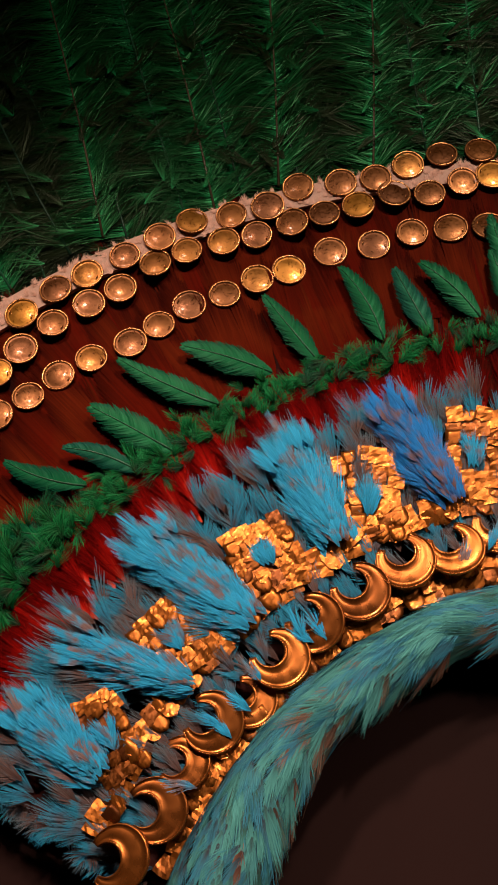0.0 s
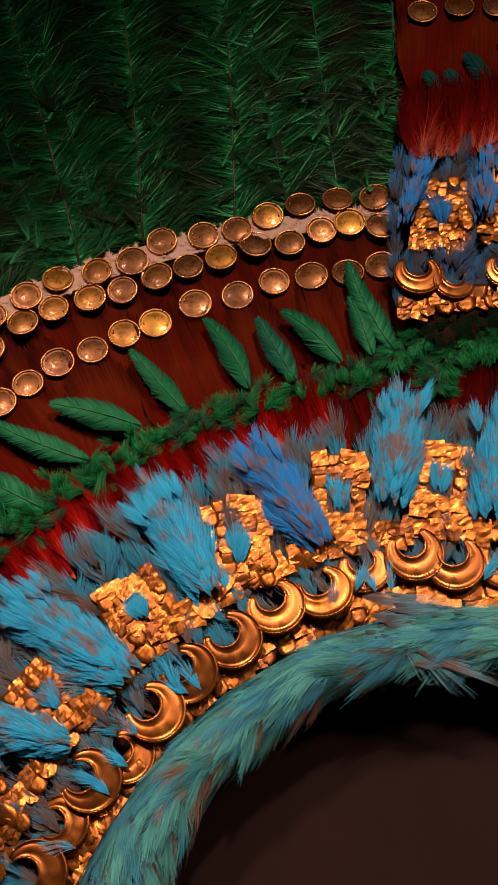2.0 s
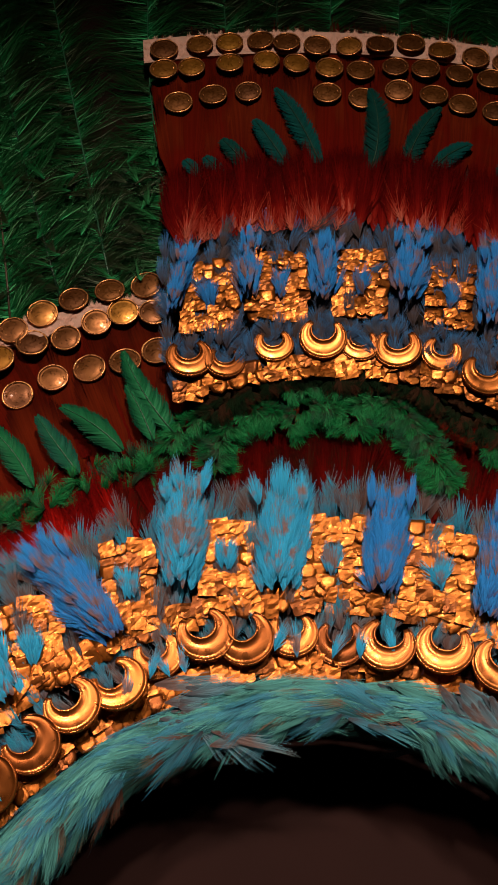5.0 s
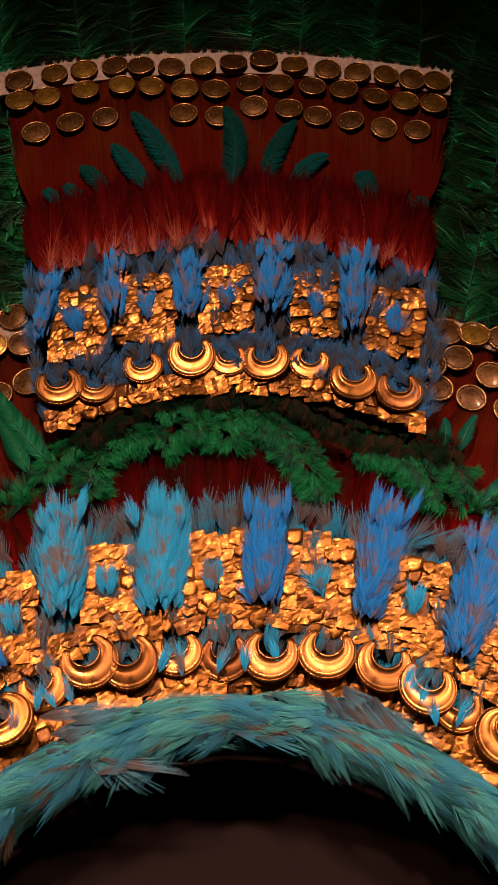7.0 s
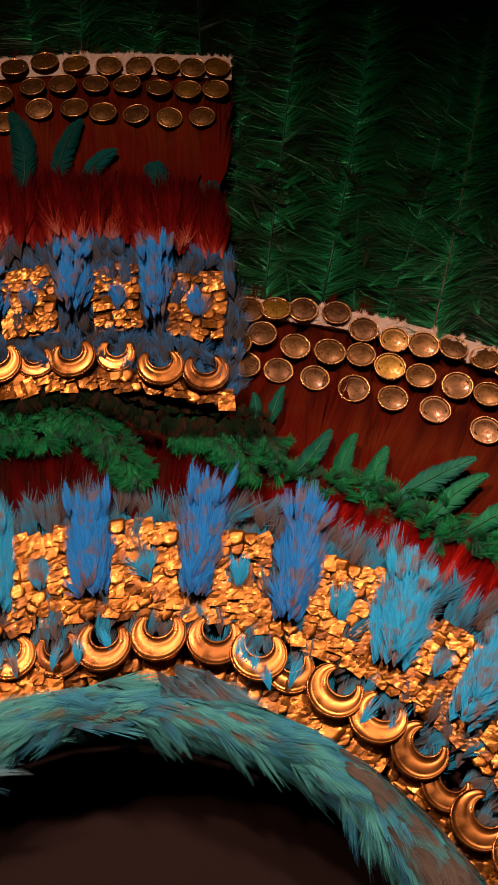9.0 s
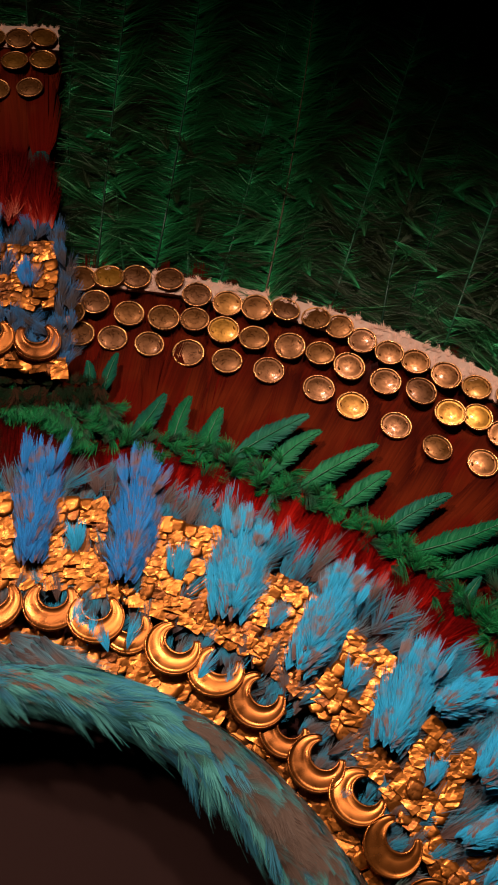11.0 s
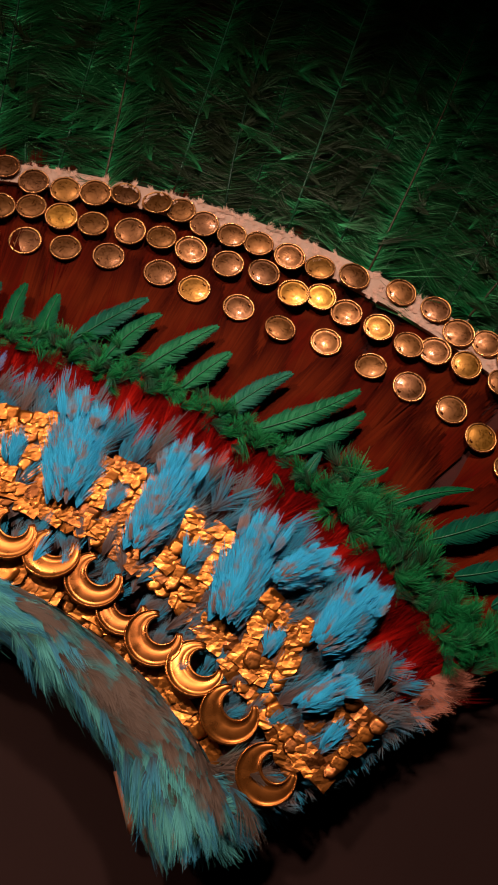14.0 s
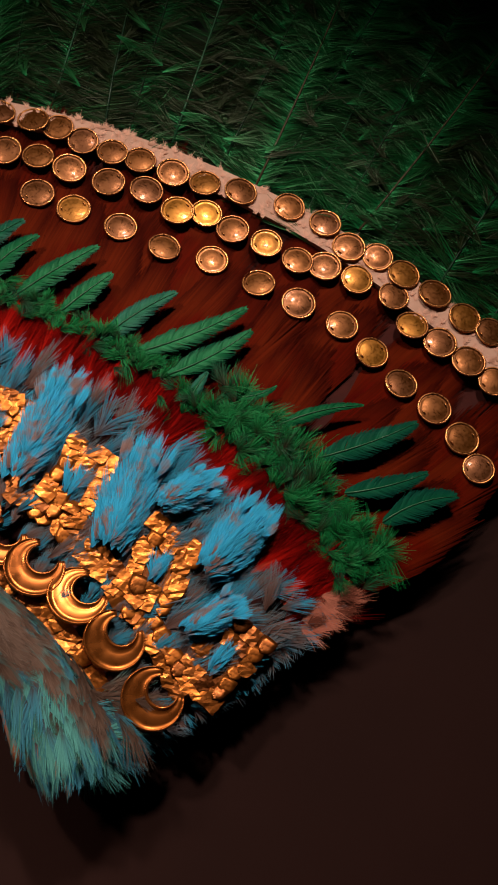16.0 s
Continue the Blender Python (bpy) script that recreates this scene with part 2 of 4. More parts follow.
def ribbon_mesh(name, path, side, width, tint, mat):
    """Many narrow tapered blades: path (n, k, 3), side (n, 3), width (n, k), tint (n,)."""
    n, k, _ = path.shape
    off = side[:, None, :] * width[:, :, None] * 0.5
    co = np.stack([path - off, path + off], 2).reshape(-1, 3)
    base = (np.arange(n) * 2 * k)[:, None] + np.arange(k - 1)[None, :] * 2
    quads = np.stack([base, base + 1, base + 3, base + 2], 2).reshape(-1, 4)
    me = bpy.data.meshes.new(name)
    me.vertices.add(len(co))
    me.vertices.foreach_set("co", co.astype(np.float32).ravel())
    me.loops.add(quads.size)
    me.loops.foreach_set("vertex_index", quads.astype(np.int32).ravel())
    me.polygons.add(len(quads))
    me.polygons.foreach_set("loop_start", np.arange(0, quads.size, 4, dtype=np.int32))
    uv = me.uv_layers.new(name="along")
    along = np.repeat(np.linspace(0, 1, k), 2)[None, :].repeat(n, 0)
    both = np.stack([np.repeat(tint, 2 * k).reshape(n, -1), along], 2).reshape(-1, 2)
    uv.data.foreach_set("uv", both[quads.ravel()].astype(np.float32).ravel())
    me.materials.append(mat)
    me.update(calc_edges=True)
    me.validate()
    return me


def unit(a):
    return a / np.maximum(np.linalg.norm(a, axis=-1, keepdims=True), 1e-9)


def fans(name, root, aim, length, spread, count, mat, lift=0.15, wide=0.0006, curl=0.1, up=(0, 0, 1), open_at=0.7, levels=3, ragged=0.13, turn=0.10, loose=0.3):
    """Small feathers: from each root a fan of barbs towards aim, spreading to its sides, lifting a little off what it lies on."""
    root, aim = np.asarray(root, float), unit(np.asarray(aim, float))
    f = len(root)
    length, spread = np.broadcast_to(length, f), np.broadcast_to(spread, f)
    n = np.broadcast_to(np.asarray(up, float), (f, 3))
    lat = unit(np.cross(aim, n))
    s = np.linspace(-1, 1, count)[None, :] + RNG.normal(0, 0.7 / count, (f, count))
    reach = (1 - 0.42 * s ** 2) * (1 + RNG.normal(0, ragged, (f, count)))
    tau = np.linspace(0, 1, levels)[None, None, :]
    start = 0.35 * np.maximum(1 - np.abs(s), 0) * RNG.random((f, count)) * 0.6
    t = start[:, :, None] + (1 - start[:, :, None]) * tau
    # each feather splits at one place along its edge, and bends as a whole
    split = 0.06 * np.tanh((s - RNG.uniform(-0.8, 0.8, (f, 1))) * 12) * RNG.random((f, 1))
    arc = (RNG.normal(0, curl, (f, 1)) + RNG.normal(0, curl * loose, (f, count)) + split)[:, :, None]
    lifts = (lift * (1 + RNG.normal(0, 0.5, (f, 1)) + RNG.normal(0, 0.5 * loose, (f, count))) - 0.06 * s ** 2)[:, :, None]
    fwd = t * reach[:, :, None]
    out = 0.5 * s[:, :, None] * t ** open_at * (spread / length)[:, None, None] + arc * t ** 2
    rise = lifts * t * (1.15 - 0.75 * t)
    L = length[:, None, None, None]
    P = root[:, None, None, :] + L * (fwd[..., None] * aim[:, None, None, :] + out[..., None] * lat[:, None, None, :] + rise[..., None] * n[:, None, None, :])
    P = P.reshape(f * count, levels, 3)
    tang = unit(P[:, -1] - P[:, 0])
    nn = np.repeat(n, count, 0) + RNG.normal(0, turn, (f * count, 3))
    side = unit(np.cross(tang, nn))
    w = wide * (0.7 + 0.6 * RNG.random((f * count, 1))) * np.array([0.85, 1.0, 0.22])[None, :]
    return ribbon_mesh(name, P, side, w, np.repeat(RNG.random(f), count), mat)


def vane(root, tip, width, barbs, bow, sweep=0.55, wide=0.0011, lift=0.0, fray=0.08, gap=0.0, loose=0.07, pointed=False, wave=0.0):
    """One feather: its shaft's path and its barbs as blades. Returns shaft points, then path, side, width, tint of the barbs."""
    a, b = Vector(root), Vector(tip)
    axis = b - a
    L = axis.length
    d = np.array(axis.normalized())
    lat = unit(np.cross(d, (0, 0, 1)))
    n = np.cross(lat, d)

    def shaft(t):
        t = np.asarray(t)[..., None]
        return np.array(a) + d * L * t + lat * bow * L * (t * (1 - t)) * 4 + n * (lift * L * np.sin(t * math.pi * 0.55))

    m = barbs * 2
    t0 = np.tile(np.linspace(0.0, 0.985, barbs), 2) + RNG.normal(0, 0.004, m)
    sgn = np.repeat([-1.0, 1.0], barbs)
    t0 = np.clip(t0, 0, 1)
    prof = (np.minimum(1.0, (t0 + 0.03) / 0.26) ** 0.55 * (1.02 - t0) ** 0.62) if pointed else np.sin(np.clip((t0 * 0.93 + 0.07), 0, 1) ** 0.75 * math.pi) ** 0.62
    ln = width * 0.5 * np.maximum(prof, 0.05) * (1 + RNG.normal(0, fray, m)) * 1.25
    ph = RNG.uniform(0, 6.28, 6)
    swell = sum(np.sin(t0 * f + p + 1.7 * sgn) for f, p in zip((17, 29, 47, 71, 103, 149), ph)) * wave * 0.4
    ln = ln * (1 + 0.5 * swell)
    keep = RNG.random(m) >= gap
    k = 3
    tau = np.linspace(0, 1, k)[None, :, None]
    s0 = shaft(t0)
    fwd = sweep + swell[:, None, None] + 0.35 * t0[:, None, None] + RNG.normal(0, loose, (m, 1, 1))
    P = s0[:, None, :] + ln[:, None, None] * (tau * lat * sgn[:, None, None] * (1 - 0.18 * tau) + d * fwd * tau ** 1.25 + n * (0.12 * tau - (0.22 + 0.35 * swell[:, None, None]) * tau ** 2) + n * RNG.normal(0, 0.05, (m, 1, 1)) * tau)
    P = P[keep]
    tang = unit(P[:, -1] - P[:, 0])
    side = unit(np.cross(tang, n[None, :] + RNG.normal(0, 0.05 + 1.2 * (loose - 0.07), P.shape[:1] + (3,))))
    w = np.full((len(P), k), wide) * np.array([1, 0.95, 0.25])[None, :]
    return shaft, P, side, w


def tube(name, points, radii, mat, seg=6):
    pts = [Vector(p) for p in points]
    verts, faces = [], []
    for i, p in enumerate(pts):
        d = (pts[min(i + 1, len(pts) - 1)] - pts[max(i - 1, 0)]).normalized()
        x = d.cross(Vector((0, 0, 1))).normalized()
        y = x.cross(d)
        for j in range(seg):
            a = 2 * math.pi * j / seg
            verts.append(p + (x * math.cos(a) + y * math.sin(a)) * radii[i])
    for i in range(len(pts) - 1):
        for j in range(seg):
            faces.append((i * seg + j, i * seg + (j + 1) % seg, (i + 1) * seg + (j + 1) % seg, (i + 1) * seg + j))
    faces.append(tuple(range(seg))[::-1])
    faces.append(tuple((len(pts) - 1) * seg + j for j in range(seg)))
    return mesh_of(name, verts, faces, mat)


def slab(name, at, ns, nt, top, thick, mat):
    """A sheet over the parameters (0..1, 0..1) -> (x, y), with thickness."""
    verts, faces = [], []
    for h in (top, top - thick):
        for i in range(ns + 1):
            for j in range(nt + 1):
                x, y = at(i / ns, j / nt)
                verts.append((x, y, h))
    w, o = nt + 1, (ns + 1) * (nt + 1)
    for i in range(ns):
        for j in range(nt):
            q = [i * w + j, (i + 1) * w + j, (i + 1) * w + j + 1, i * w + j + 1]
            faces.append(tuple(q))
            faces.append(tuple(o + v for v in q[::-1]))
    rim = [i * w for i in range(ns + 1)] + [ns * w + j for j in range(1, nt + 1)] + [i * w + nt for i in range(ns - 1, -1, -1)] + [j for j in range(nt - 1, 0, -1)]
    for a, b in zip(rim, rim[1:] + rim[:1]):
        faces.append((a, o + a, o + b, b))
    return mesh_of(name, verts, faces, mat, False)


def box(name, x0, x1, y0, y1, z0, z1, mat, parent=None, bevel=0.0):
    bm = bmesh.new()
    bmesh.ops.create_cube(bm, size=1.0, matrix=Matrix.Translation(((x0 + x1) / 2, (y0 + y1) / 2, (z0 + z1) / 2)) @ Matrix.Diagonal((x1 - x0, y1 - y0, z1 - z0, 1)))
    if bevel:
        bmesh.ops.bevel(bm, geom=bm.edges[:], offset=bevel, segments=2, affect="EDGES")
    me = bpy.data.meshes.new(name)
    bm.to_mesh(me)
    bm.free()
    me.materials.append(mat)
    ob = new(name, me)
    if parent:
        ob.parent = parent
    return ob


# ---- the gallery, an unseen room added round the plinth, and the plinth ----
for nm, lab, dims, mat in (
        ("floor", "dark stone gallery floor", (-3, 3, -3, 3, -0.1, 0), FLOORING), ("ceiling", "unseen plain grey gallery ceiling, lightened for bounce", (-3, 3, -3, 3, 3.2, 3.3), PLASTER),
        ("wall_north", "unseen grey plaster gallery wall, lightened for bounce", (-3, 3, 3, 3.1, 0, 3.2), PLASTER), ("wall_south", "unseen grey plaster gallery wall, lightened for bounce", (-3, 3, -3.1, -3, 0, 3.2), PLASTER),
        ("wall_east", "unseen grey plaster gallery wall, lightened for bounce", (3, 3.1, -3, 3, 0, 3.2), PLASTER), ("wall_west", "unseen grey plaster gallery wall, lightened for bounce", (-3.1, -3, -3, 3, 0, 3.2), PLASTER)):
    tagged(box(nm, *dims, mat), lab, nm.split("_")[0], kind="structure")

STAND = -0.034                           # the board's face below the headdress's plane
plinth = thing("display_plinth", "dark brown painted sloping display board on a plinth", "plinth", Matrix.Identity(4))
board = box("board", -1.35, 1.35, -0.75, 1.45, STAND - 0.05, STAND, BOARD, bevel=0.004)
board.parent, board.matrix_basis = plinth, FAN
verts = []
for x in (-1.25, 1.25):
    for v in (-0.68, 1.38):
        p = FAN @ Vector((x, v, STAND - 0.05))
        verts += [(x, p.y, 0), tuple(p)]
part("plinth_body", mesh_of("plinth_body", verts, [(0, 1, 3, 2), (4, 6, 7, 5), (0, 4, 5, 1), (2, 3, 7, 6), (1, 5, 7, 3), (0, 2, 6, 4)], BOARD, False), plinth)

# ---- the headdress ----
crown = thing("feather_headdress", "feather headdress with gold ornaments, blue, red and green plumage", "headdress", FAN)


def ring(s, r):
    """The fan's bands: s from the right end (0) to the left (1) at the radius r."""
    w = (r - 0.225) / 0.465
    a0 = -3 + 21 * max(w, 0)
    a = np.radians(a0 + np.asarray(s) * (180 - 2 * a0))
    return r * np.cos(a), -0.108 * w * abs(w) + r * np.sin(a)


def ring_pts(s, r, h):
    """Points on the bands for arrays of s and r, and the directions outwards there."""
    w = (r - 0.225) / 0.465
    a0 = -3 + 21 * np.maximum(w, 0)
    a = np.radians(a0 + s * (180 - 2 * a0))
    p = np.stack([r * np.cos(a), -0.108 * w * np.abs(w) + r * np.sin(a), np.broadcast_to(h, s.shape)], 1)
    return p, np.stack([np.cos(a), np.sin(a), np.zeros_like(a)], 1)


def panel(x, y):
    """The raised middle panel: x from -1 to 1 across, y the height on its middle line."""
    hw = 0.142 + 0.061 * (y - 0.46) / 0.37
    k = 1.9 - 1.3 * np.clip((np.asarray(y) - 0.5) / 0.35, 0, 1)
    q = np.asarray(x) * hw
    return 0.014 + q, y - k * q * q - 0.04 * q


def turned(v, jitter):
    a = RNG.normal(0, jitter, len(v))
    c, s = np.cos(a), np.sin(a)
    return np.stack([v[:, 0] * c - v[:, 1] * s, v[:, 0] * s + v[:, 1] * c, v[:, 2]], 1)


# backings
part("backing", slab("backing", lambda i, j: ring(i, 0.235 + 0.44 * j), 64, 8, -0.012, 0.006, FELT_RED), crown, label="dark red felt backing")
part("plume_backing", slab("plume_backing", lambda i, j: ring(0.02 + 0.96 * i, 0.62 + 0.62 * j), 64, 6, -0.019, 0.004, FELT_GREEN), crown, label="dark green backing of the plumes")
# the panel's felt is coloured dark in place of the shadow at its lower edge
part("panel_backing", slab("panel_backing", lambda i, j: panel(1.8 * i - 0.9, 0.478 + 0.367 * j), 24, 12, 0.004, 0.010, FELT_DARK), crown, label="felt panel, darkened for the shadow there")

# long green plumes
PH = 0.45


def plume(x, y, angle, length, width, h, bow, quill=None, lit_tone=0.0):
    """A long plume: its barbs hang together in locks, each lock with a lean, length and tone of its own."""
    a = radians(angle)
    d = np.array((math.cos(a), math.sin(a), 0.0))
    lat = np.array((d[1], -d[0], 0.0))
    root = np.array((x, y, h))

    def shaft(t):
        t = np.asarray(t, float)[..., None]
        return root + d * length * t + lat * bow * length * 4 * t * (1 - t) + np.array((0, 0, 0.004)) * t

    n, locks = 2000, 190
    t0 = RNG.random(n) ** 1.05
    lock = np.minimum((t0 * locks * 0.5 + RNG.normal(0, 0.30, n)).clip(0), locks // 2 - 1).astype(int) + np.where(RNG.random(n) < 0.5, 0, locks // 2)
    sgn = np.where(lock < locks // 2, -1.0, 1.0)
    lean = np.radians(np.where(sgn > 0, 32, 6) + RNG.normal(0, 11, locks)[lock]) + RNG.normal(0, 0.13, n)
    bend = RNG.normal(0.30, 0.28, locks)[lock] + RNG.normal(0, 0.14, n)
    ln = width * 0.70 * RNG.uniform(0.45, 1.2, locks)[lock] * (1 + RNG.normal(0, 0.18, n)) * np.minimum(1, (1.03 - t0) / 0.15)
    rise = RNG.normal(0.03, 0.17, locks)[lock] + RNG.normal(0, 0.04, n)
    # the per-plume share paints light and dark columns in place of shading
    tone = np.clip(0.45 * RNG.random(locks)[lock] + 0.45 * RNG.random() + 0.10 * RNG.random(n) + lit_tone, 0, 1)
    P = np.empty((n, 3, 3))
    P[:, 0] = shaft(t0)
    for k in range(1, 3):
        th = lean + bend * (k - 0.5) / 2
        step = lat * (sgn * np.cos(th))[:, None] + d * np.sin(th)[:, None] + np.array((0, 0, 1.0)) * (rise * (2.0 - 1.2 * k))[:, None]
        P[:, k] = P[:, k - 1] + step * (ln / 2)[:, None]
    side = unit(np.cross(unit(P[:, -1] - P[:, 0]), np.array((0, 0, 1.0)) + RNG.normal(0, 0.22, (n, 3))))
    w = (0.00028 + 0.0004 * RNG.random((n, 1))) * np.array([1, 1, 0.2])[None, :]
    ob = part("plume", ribbon_mesh("plume", P, side, w, tone, PLUME), crown)
    part("shaft", tube("shaft", shaft(np.linspace(0, 1, 9)), [0.0011 * (1 - 0.7 * i / 8) for i in range(9)], quill or (QUILL_GREEN if RNG.random() < 0.3 else QUILL_DARK), 5), ob)



for layer in range(2):
    count = 36
    for i in range(count):
        s = (i + 0.25 + 0.5 * layer + RNG.normal(0, 0.10)) / count
        if not 0.0 < s < 1.0:
            continue
        x, y = ring(s, 0.655 + 0.05 * RNG.random() * layer)
        angle = math.degrees(math.atan2(y + 0.17, x)) + RNG.normal(0, 2.2)
        plume(x, y, angle, PH + 0.1 * RNG.random(), 0.066 + 0.020 * RNG.random(), -0.016 + 0.006 * layer + 0.003 * RNG.random(), RNG.normal(0, 0.02))

for x, y, x1, y1 in ((-0.376, 0.465, -0.485, 0.658), (-0.455, 0.425, -0.545, 0.575), (-0.335, 0.500, -0.405, 0.700), (-0.265, 0.520, -0.315, 0.700),
                     (0.503, 0.355, 0.642, 0.512), (0.569, 0.297, 0.762, 0.430), (0.320, 0.480, 0.400, 0.660)):
    ang = math.degrees(math.atan2(y1 - y, x1 - x))
    plume(x, y, ang, 0.42, 0.052, -0.005, 0.012, QUILL, 0.35)

# loose barbs lying over the plumes
n = 520
p, d = ring_pts(RNG.uniform(0.0, 1.0, n), 0.70 + 0.40 * RNG.random(n), -0.004 + 0.005 * RNG.random(n))
flip = np.where(RNG.random(n) < 0.5, -1.0, 1.0)[:, None]
aim = d * 0.8 + np.stack([-d[:, 1], d[:, 0], 0 * d[:, 0]], 1) * flip
tagged(part("loose_barb_cover", fans("loose_barb_cover", p, turned(unit(aim), 0.35), 0.020 + 0.016 * RNG.random(n), 0.009, 14, PLUME, lift=0.05, wide=0.0006, curl=0.22, loose=0.8, ragged=0.3), crown, label="loose green plume barbs"), kind="stuff")

# the dark red field of flat feathers
s = np.concatenate([(np.arange(70) + RNG.random(70)) / 70 for _ in range(3)])
r = np.concatenate([np.full(70, b) for b in (0.53, 0.49, 0.44)]) + RNG.normal(0, 0.008, 210)
s = np.clip(s, 0.012, 0.988)
p, d = ring_pts(s, r, np.repeat([-0.0085, -0.0075, -0.006], 70))
part("red_feather_field", fans("red_feather_field", p, turned(d, 0.08), 0.108 + 0.014 * RNG.random(210), 0.034, 90, OXIDE, lift=0.015, wide=0.0016, curl=0.015, turn=0.03, ragged=0.04, open_at=0.35, loose=0.15), crown, label="smooth dark red feathers")
x = np.tile(np.linspace(-0.89, 0.89, 24), 2) + RNG.normal(0, 0.02, 48)
y = np.repeat([0.735, 0.69], 24)
px_, py_ = panel(x, y)
d = unit(np.stack([0.16 * x, np.ones(48), np.zeros(48)], 1))
part("panel_red_field", fans("panel_red_field", np.stack([px_, py_, np.repeat([0.0065, 0.008], 24)], 1), turned(d, 0.05), 0.125, 0.028, 56, OXIDE, lift=0.015, wide=0.0018, curl=0.015, turn=0.03, ragged=0.05, open_at=0.35), crown, label="smooth dark red feathers")

# pale downy strips under the outer gold caps
strip = part("pale_strip_backing", slab("pale_strip_backing", lambda i, j: ring(0.004 + 0.992 * i, 0.656 + 0.031 * j), 80, 2, -0.0035, 0.004, HIDE), crown, label="pale strip of hide")
n = 1400
p, d = ring_pts(RNG.uniform(0.005, 0.995, n), 0.652 + 0.034 * RNG.random(n), -0.0035 + 0.001 * RNG.random(n))
part("pale_strip", fans("pale_strip", p, turned(d, 0.30), 0.0048, 0.0050, 22, PALE, lift=0.04, wide=0.0003, ragged=0.35, turn=0.03), crown, label="pale pinkish down strip")
part("panel_strip_backing", slab("panel_strip_backing", lambda i, j: panel(2 * i - 1, 0.826 + 0.026 * j), 24, 2, 0.009, 0.004, HIDE), crown, label="pale strip of hide")
n = 800
px_, py_ = panel(RNG.uniform(-1, 1, n), 0.826 + 0.024 * RNG.random(n))
d = np.tile((0.0, 1.0, 0.0), (n, 1))
part("panel_pale_strip", fans("panel_pale_strip", np.stack([px_, py_, np.full(n, 0.0092)], 1), turned(d, 0.30), 0.0050, 0.0050, 18, PALE, lift=0.04, wide=0.0003, ragged=0.35, turn=0.03), crown, label="pale pinkish down strip")

# crimson down, pale at its root; below the panel its colour is darkened for shade
n = 620
s = RNG.uniform(0.012, 0.988, n)
s = s[(s < 0.365) | (s > 0.625)]
n = len(s)
p, d = ring_pts(s, 0.388 + 0.022 * RNG.random(n), -0.004 + 0.006 * RNG.random(n))
part("crimson_band", fans("crimson_band", p, turned(d, 0.12), 0.042 + 0.014 * RNG.random(n), 0.015, 50, SCARLET, lift=0.10, wide=0.00045, curl=0.05, loose=0.5, ragged=0.14), crown, label="crimson down, pale at the root")
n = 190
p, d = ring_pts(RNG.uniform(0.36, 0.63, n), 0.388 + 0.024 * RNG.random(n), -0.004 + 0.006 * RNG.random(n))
part("shaded_red_band", fans("shaded_red_band", p, turned(d, 0.14), 0.042 + 0.016 * RNG.random(n), 0.015, 50, SHADED_RED, lift=0.10, wide=0.00048, curl=0.06, loose=0.5, ragged=0.14), crown, label="crimson down, darkened for the panel's shade")
n = 300
x = RNG.uniform(-0.92, 0.92, n)
px_, py_ = panel(x, 0.622 + 0.022 * RNG.random(n))
d = unit(np.stack([0.2 * x, np.ones(n), np.zeros(n)], 1))
part("panel_crimson_band", fans("panel_crimson_band", np.stack([px_, py_, 0.010 + 0.005 * RNG.random(n)], 1), turned(d, 0.10), 0.058 + 0.012 * RNG.random(n), 0.018, 60, RED, lift=0.09, wide=0.00050, curl=0.04, loose=0.5, ragged=0.08), crown, label="crimson down, pale at the root")
for x, y, size in ((-0.134, 0.606, 1.0), (-0.116, 0.604, 0.8), (-0.080, 0.618, 1.1), (-0.066, 0.616, 0.8), (-0.046, 0.622, 0.7), (-0.030, 0.624, 1.1), (-0.012, 0.628, 0.8),
                   (0.040, 0.630, 0.8), (0.060, 0.630, 1.1), (0.082, 0.622, 0.8), (0.118, 0.612, 0.6), (0.140, 0.604, 0.5)):
    n = 5
    p = np.stack([x + RNG.normal(0, 0.004, n), y + RNG.normal(0, 0.003, n), 0.0140 + 0.003 * RNG.random(n)], 1)
    part("pale_red_spray", fans("pale_red_spray", p, turned(np.tile((0.2 * x, 1.0, 0.0), (n, 1)), 0.18), 0.030 * size + 0.022 * RNG.random(n), 0.024, 12, EMBER, lift=0.06, wide=0.00030, curl=0.08, loose=1.0, ragged=0.35), crown, label="pale red barbs")

# pale pink down at the two ends of the crimson band
for s0, turn in ((0.012, -1.0), (0.988, 1.0)):
    n = 90
    p, d = ring_pts(s0 + RNG.normal(0, 0.006, n), 0.400 + 0.040 * RNG.random(n), -0.006 + 0.008 * RNG.random(n))
    aim = d * 0.7 + np.stack([-d[:, 1], d[:, 0], 0 * d[:, 0]], 1) * turn * RNG.uniform(-0.3, 1.0, (n, 1))
    part("pink_end_tuft", fans("pink_end_tuft", p, turned(unit(aim), 0.35), 0.011 + 0.007 * RNG.random(n), 0.009, 44, PINK, lift=0.10, wide=0.00036, curl=0.15, loose=0.5, ragged=0.25), crown, label="pale pink down tuft")

# green pointed feathers: root, tip, width
LEAVES = [
    (-0.401, 0.184, -0.441, 0.180, 0.015), (-0.395, 0.223, -0.457, 0.226, 0.018), (-0.364, 0.242, -0.420, 0.245, 0.016),
    (-0.344, 0.262, -0.412, 0.280, 0.024), (-0.324, 0.304, -0.405, 0.321, 0.019), (-0.294, 0.337, -0.363, 0.342, 0.022),
    (-0.264, 0.353, -0.317, 0.396, 0.017), (-0.224, 0.381, -0.269, 0.431, 0.019), (-0.192, 0.393, -0.230, 0.439, 0.018),
    (-0.162, 0.414, -0.213, 0.448, 0.020), (-0.125, 0.430, -0.172, 0.500, 0.020), (-0.141, 0.424, -0.166, 0.470, 0.016)]
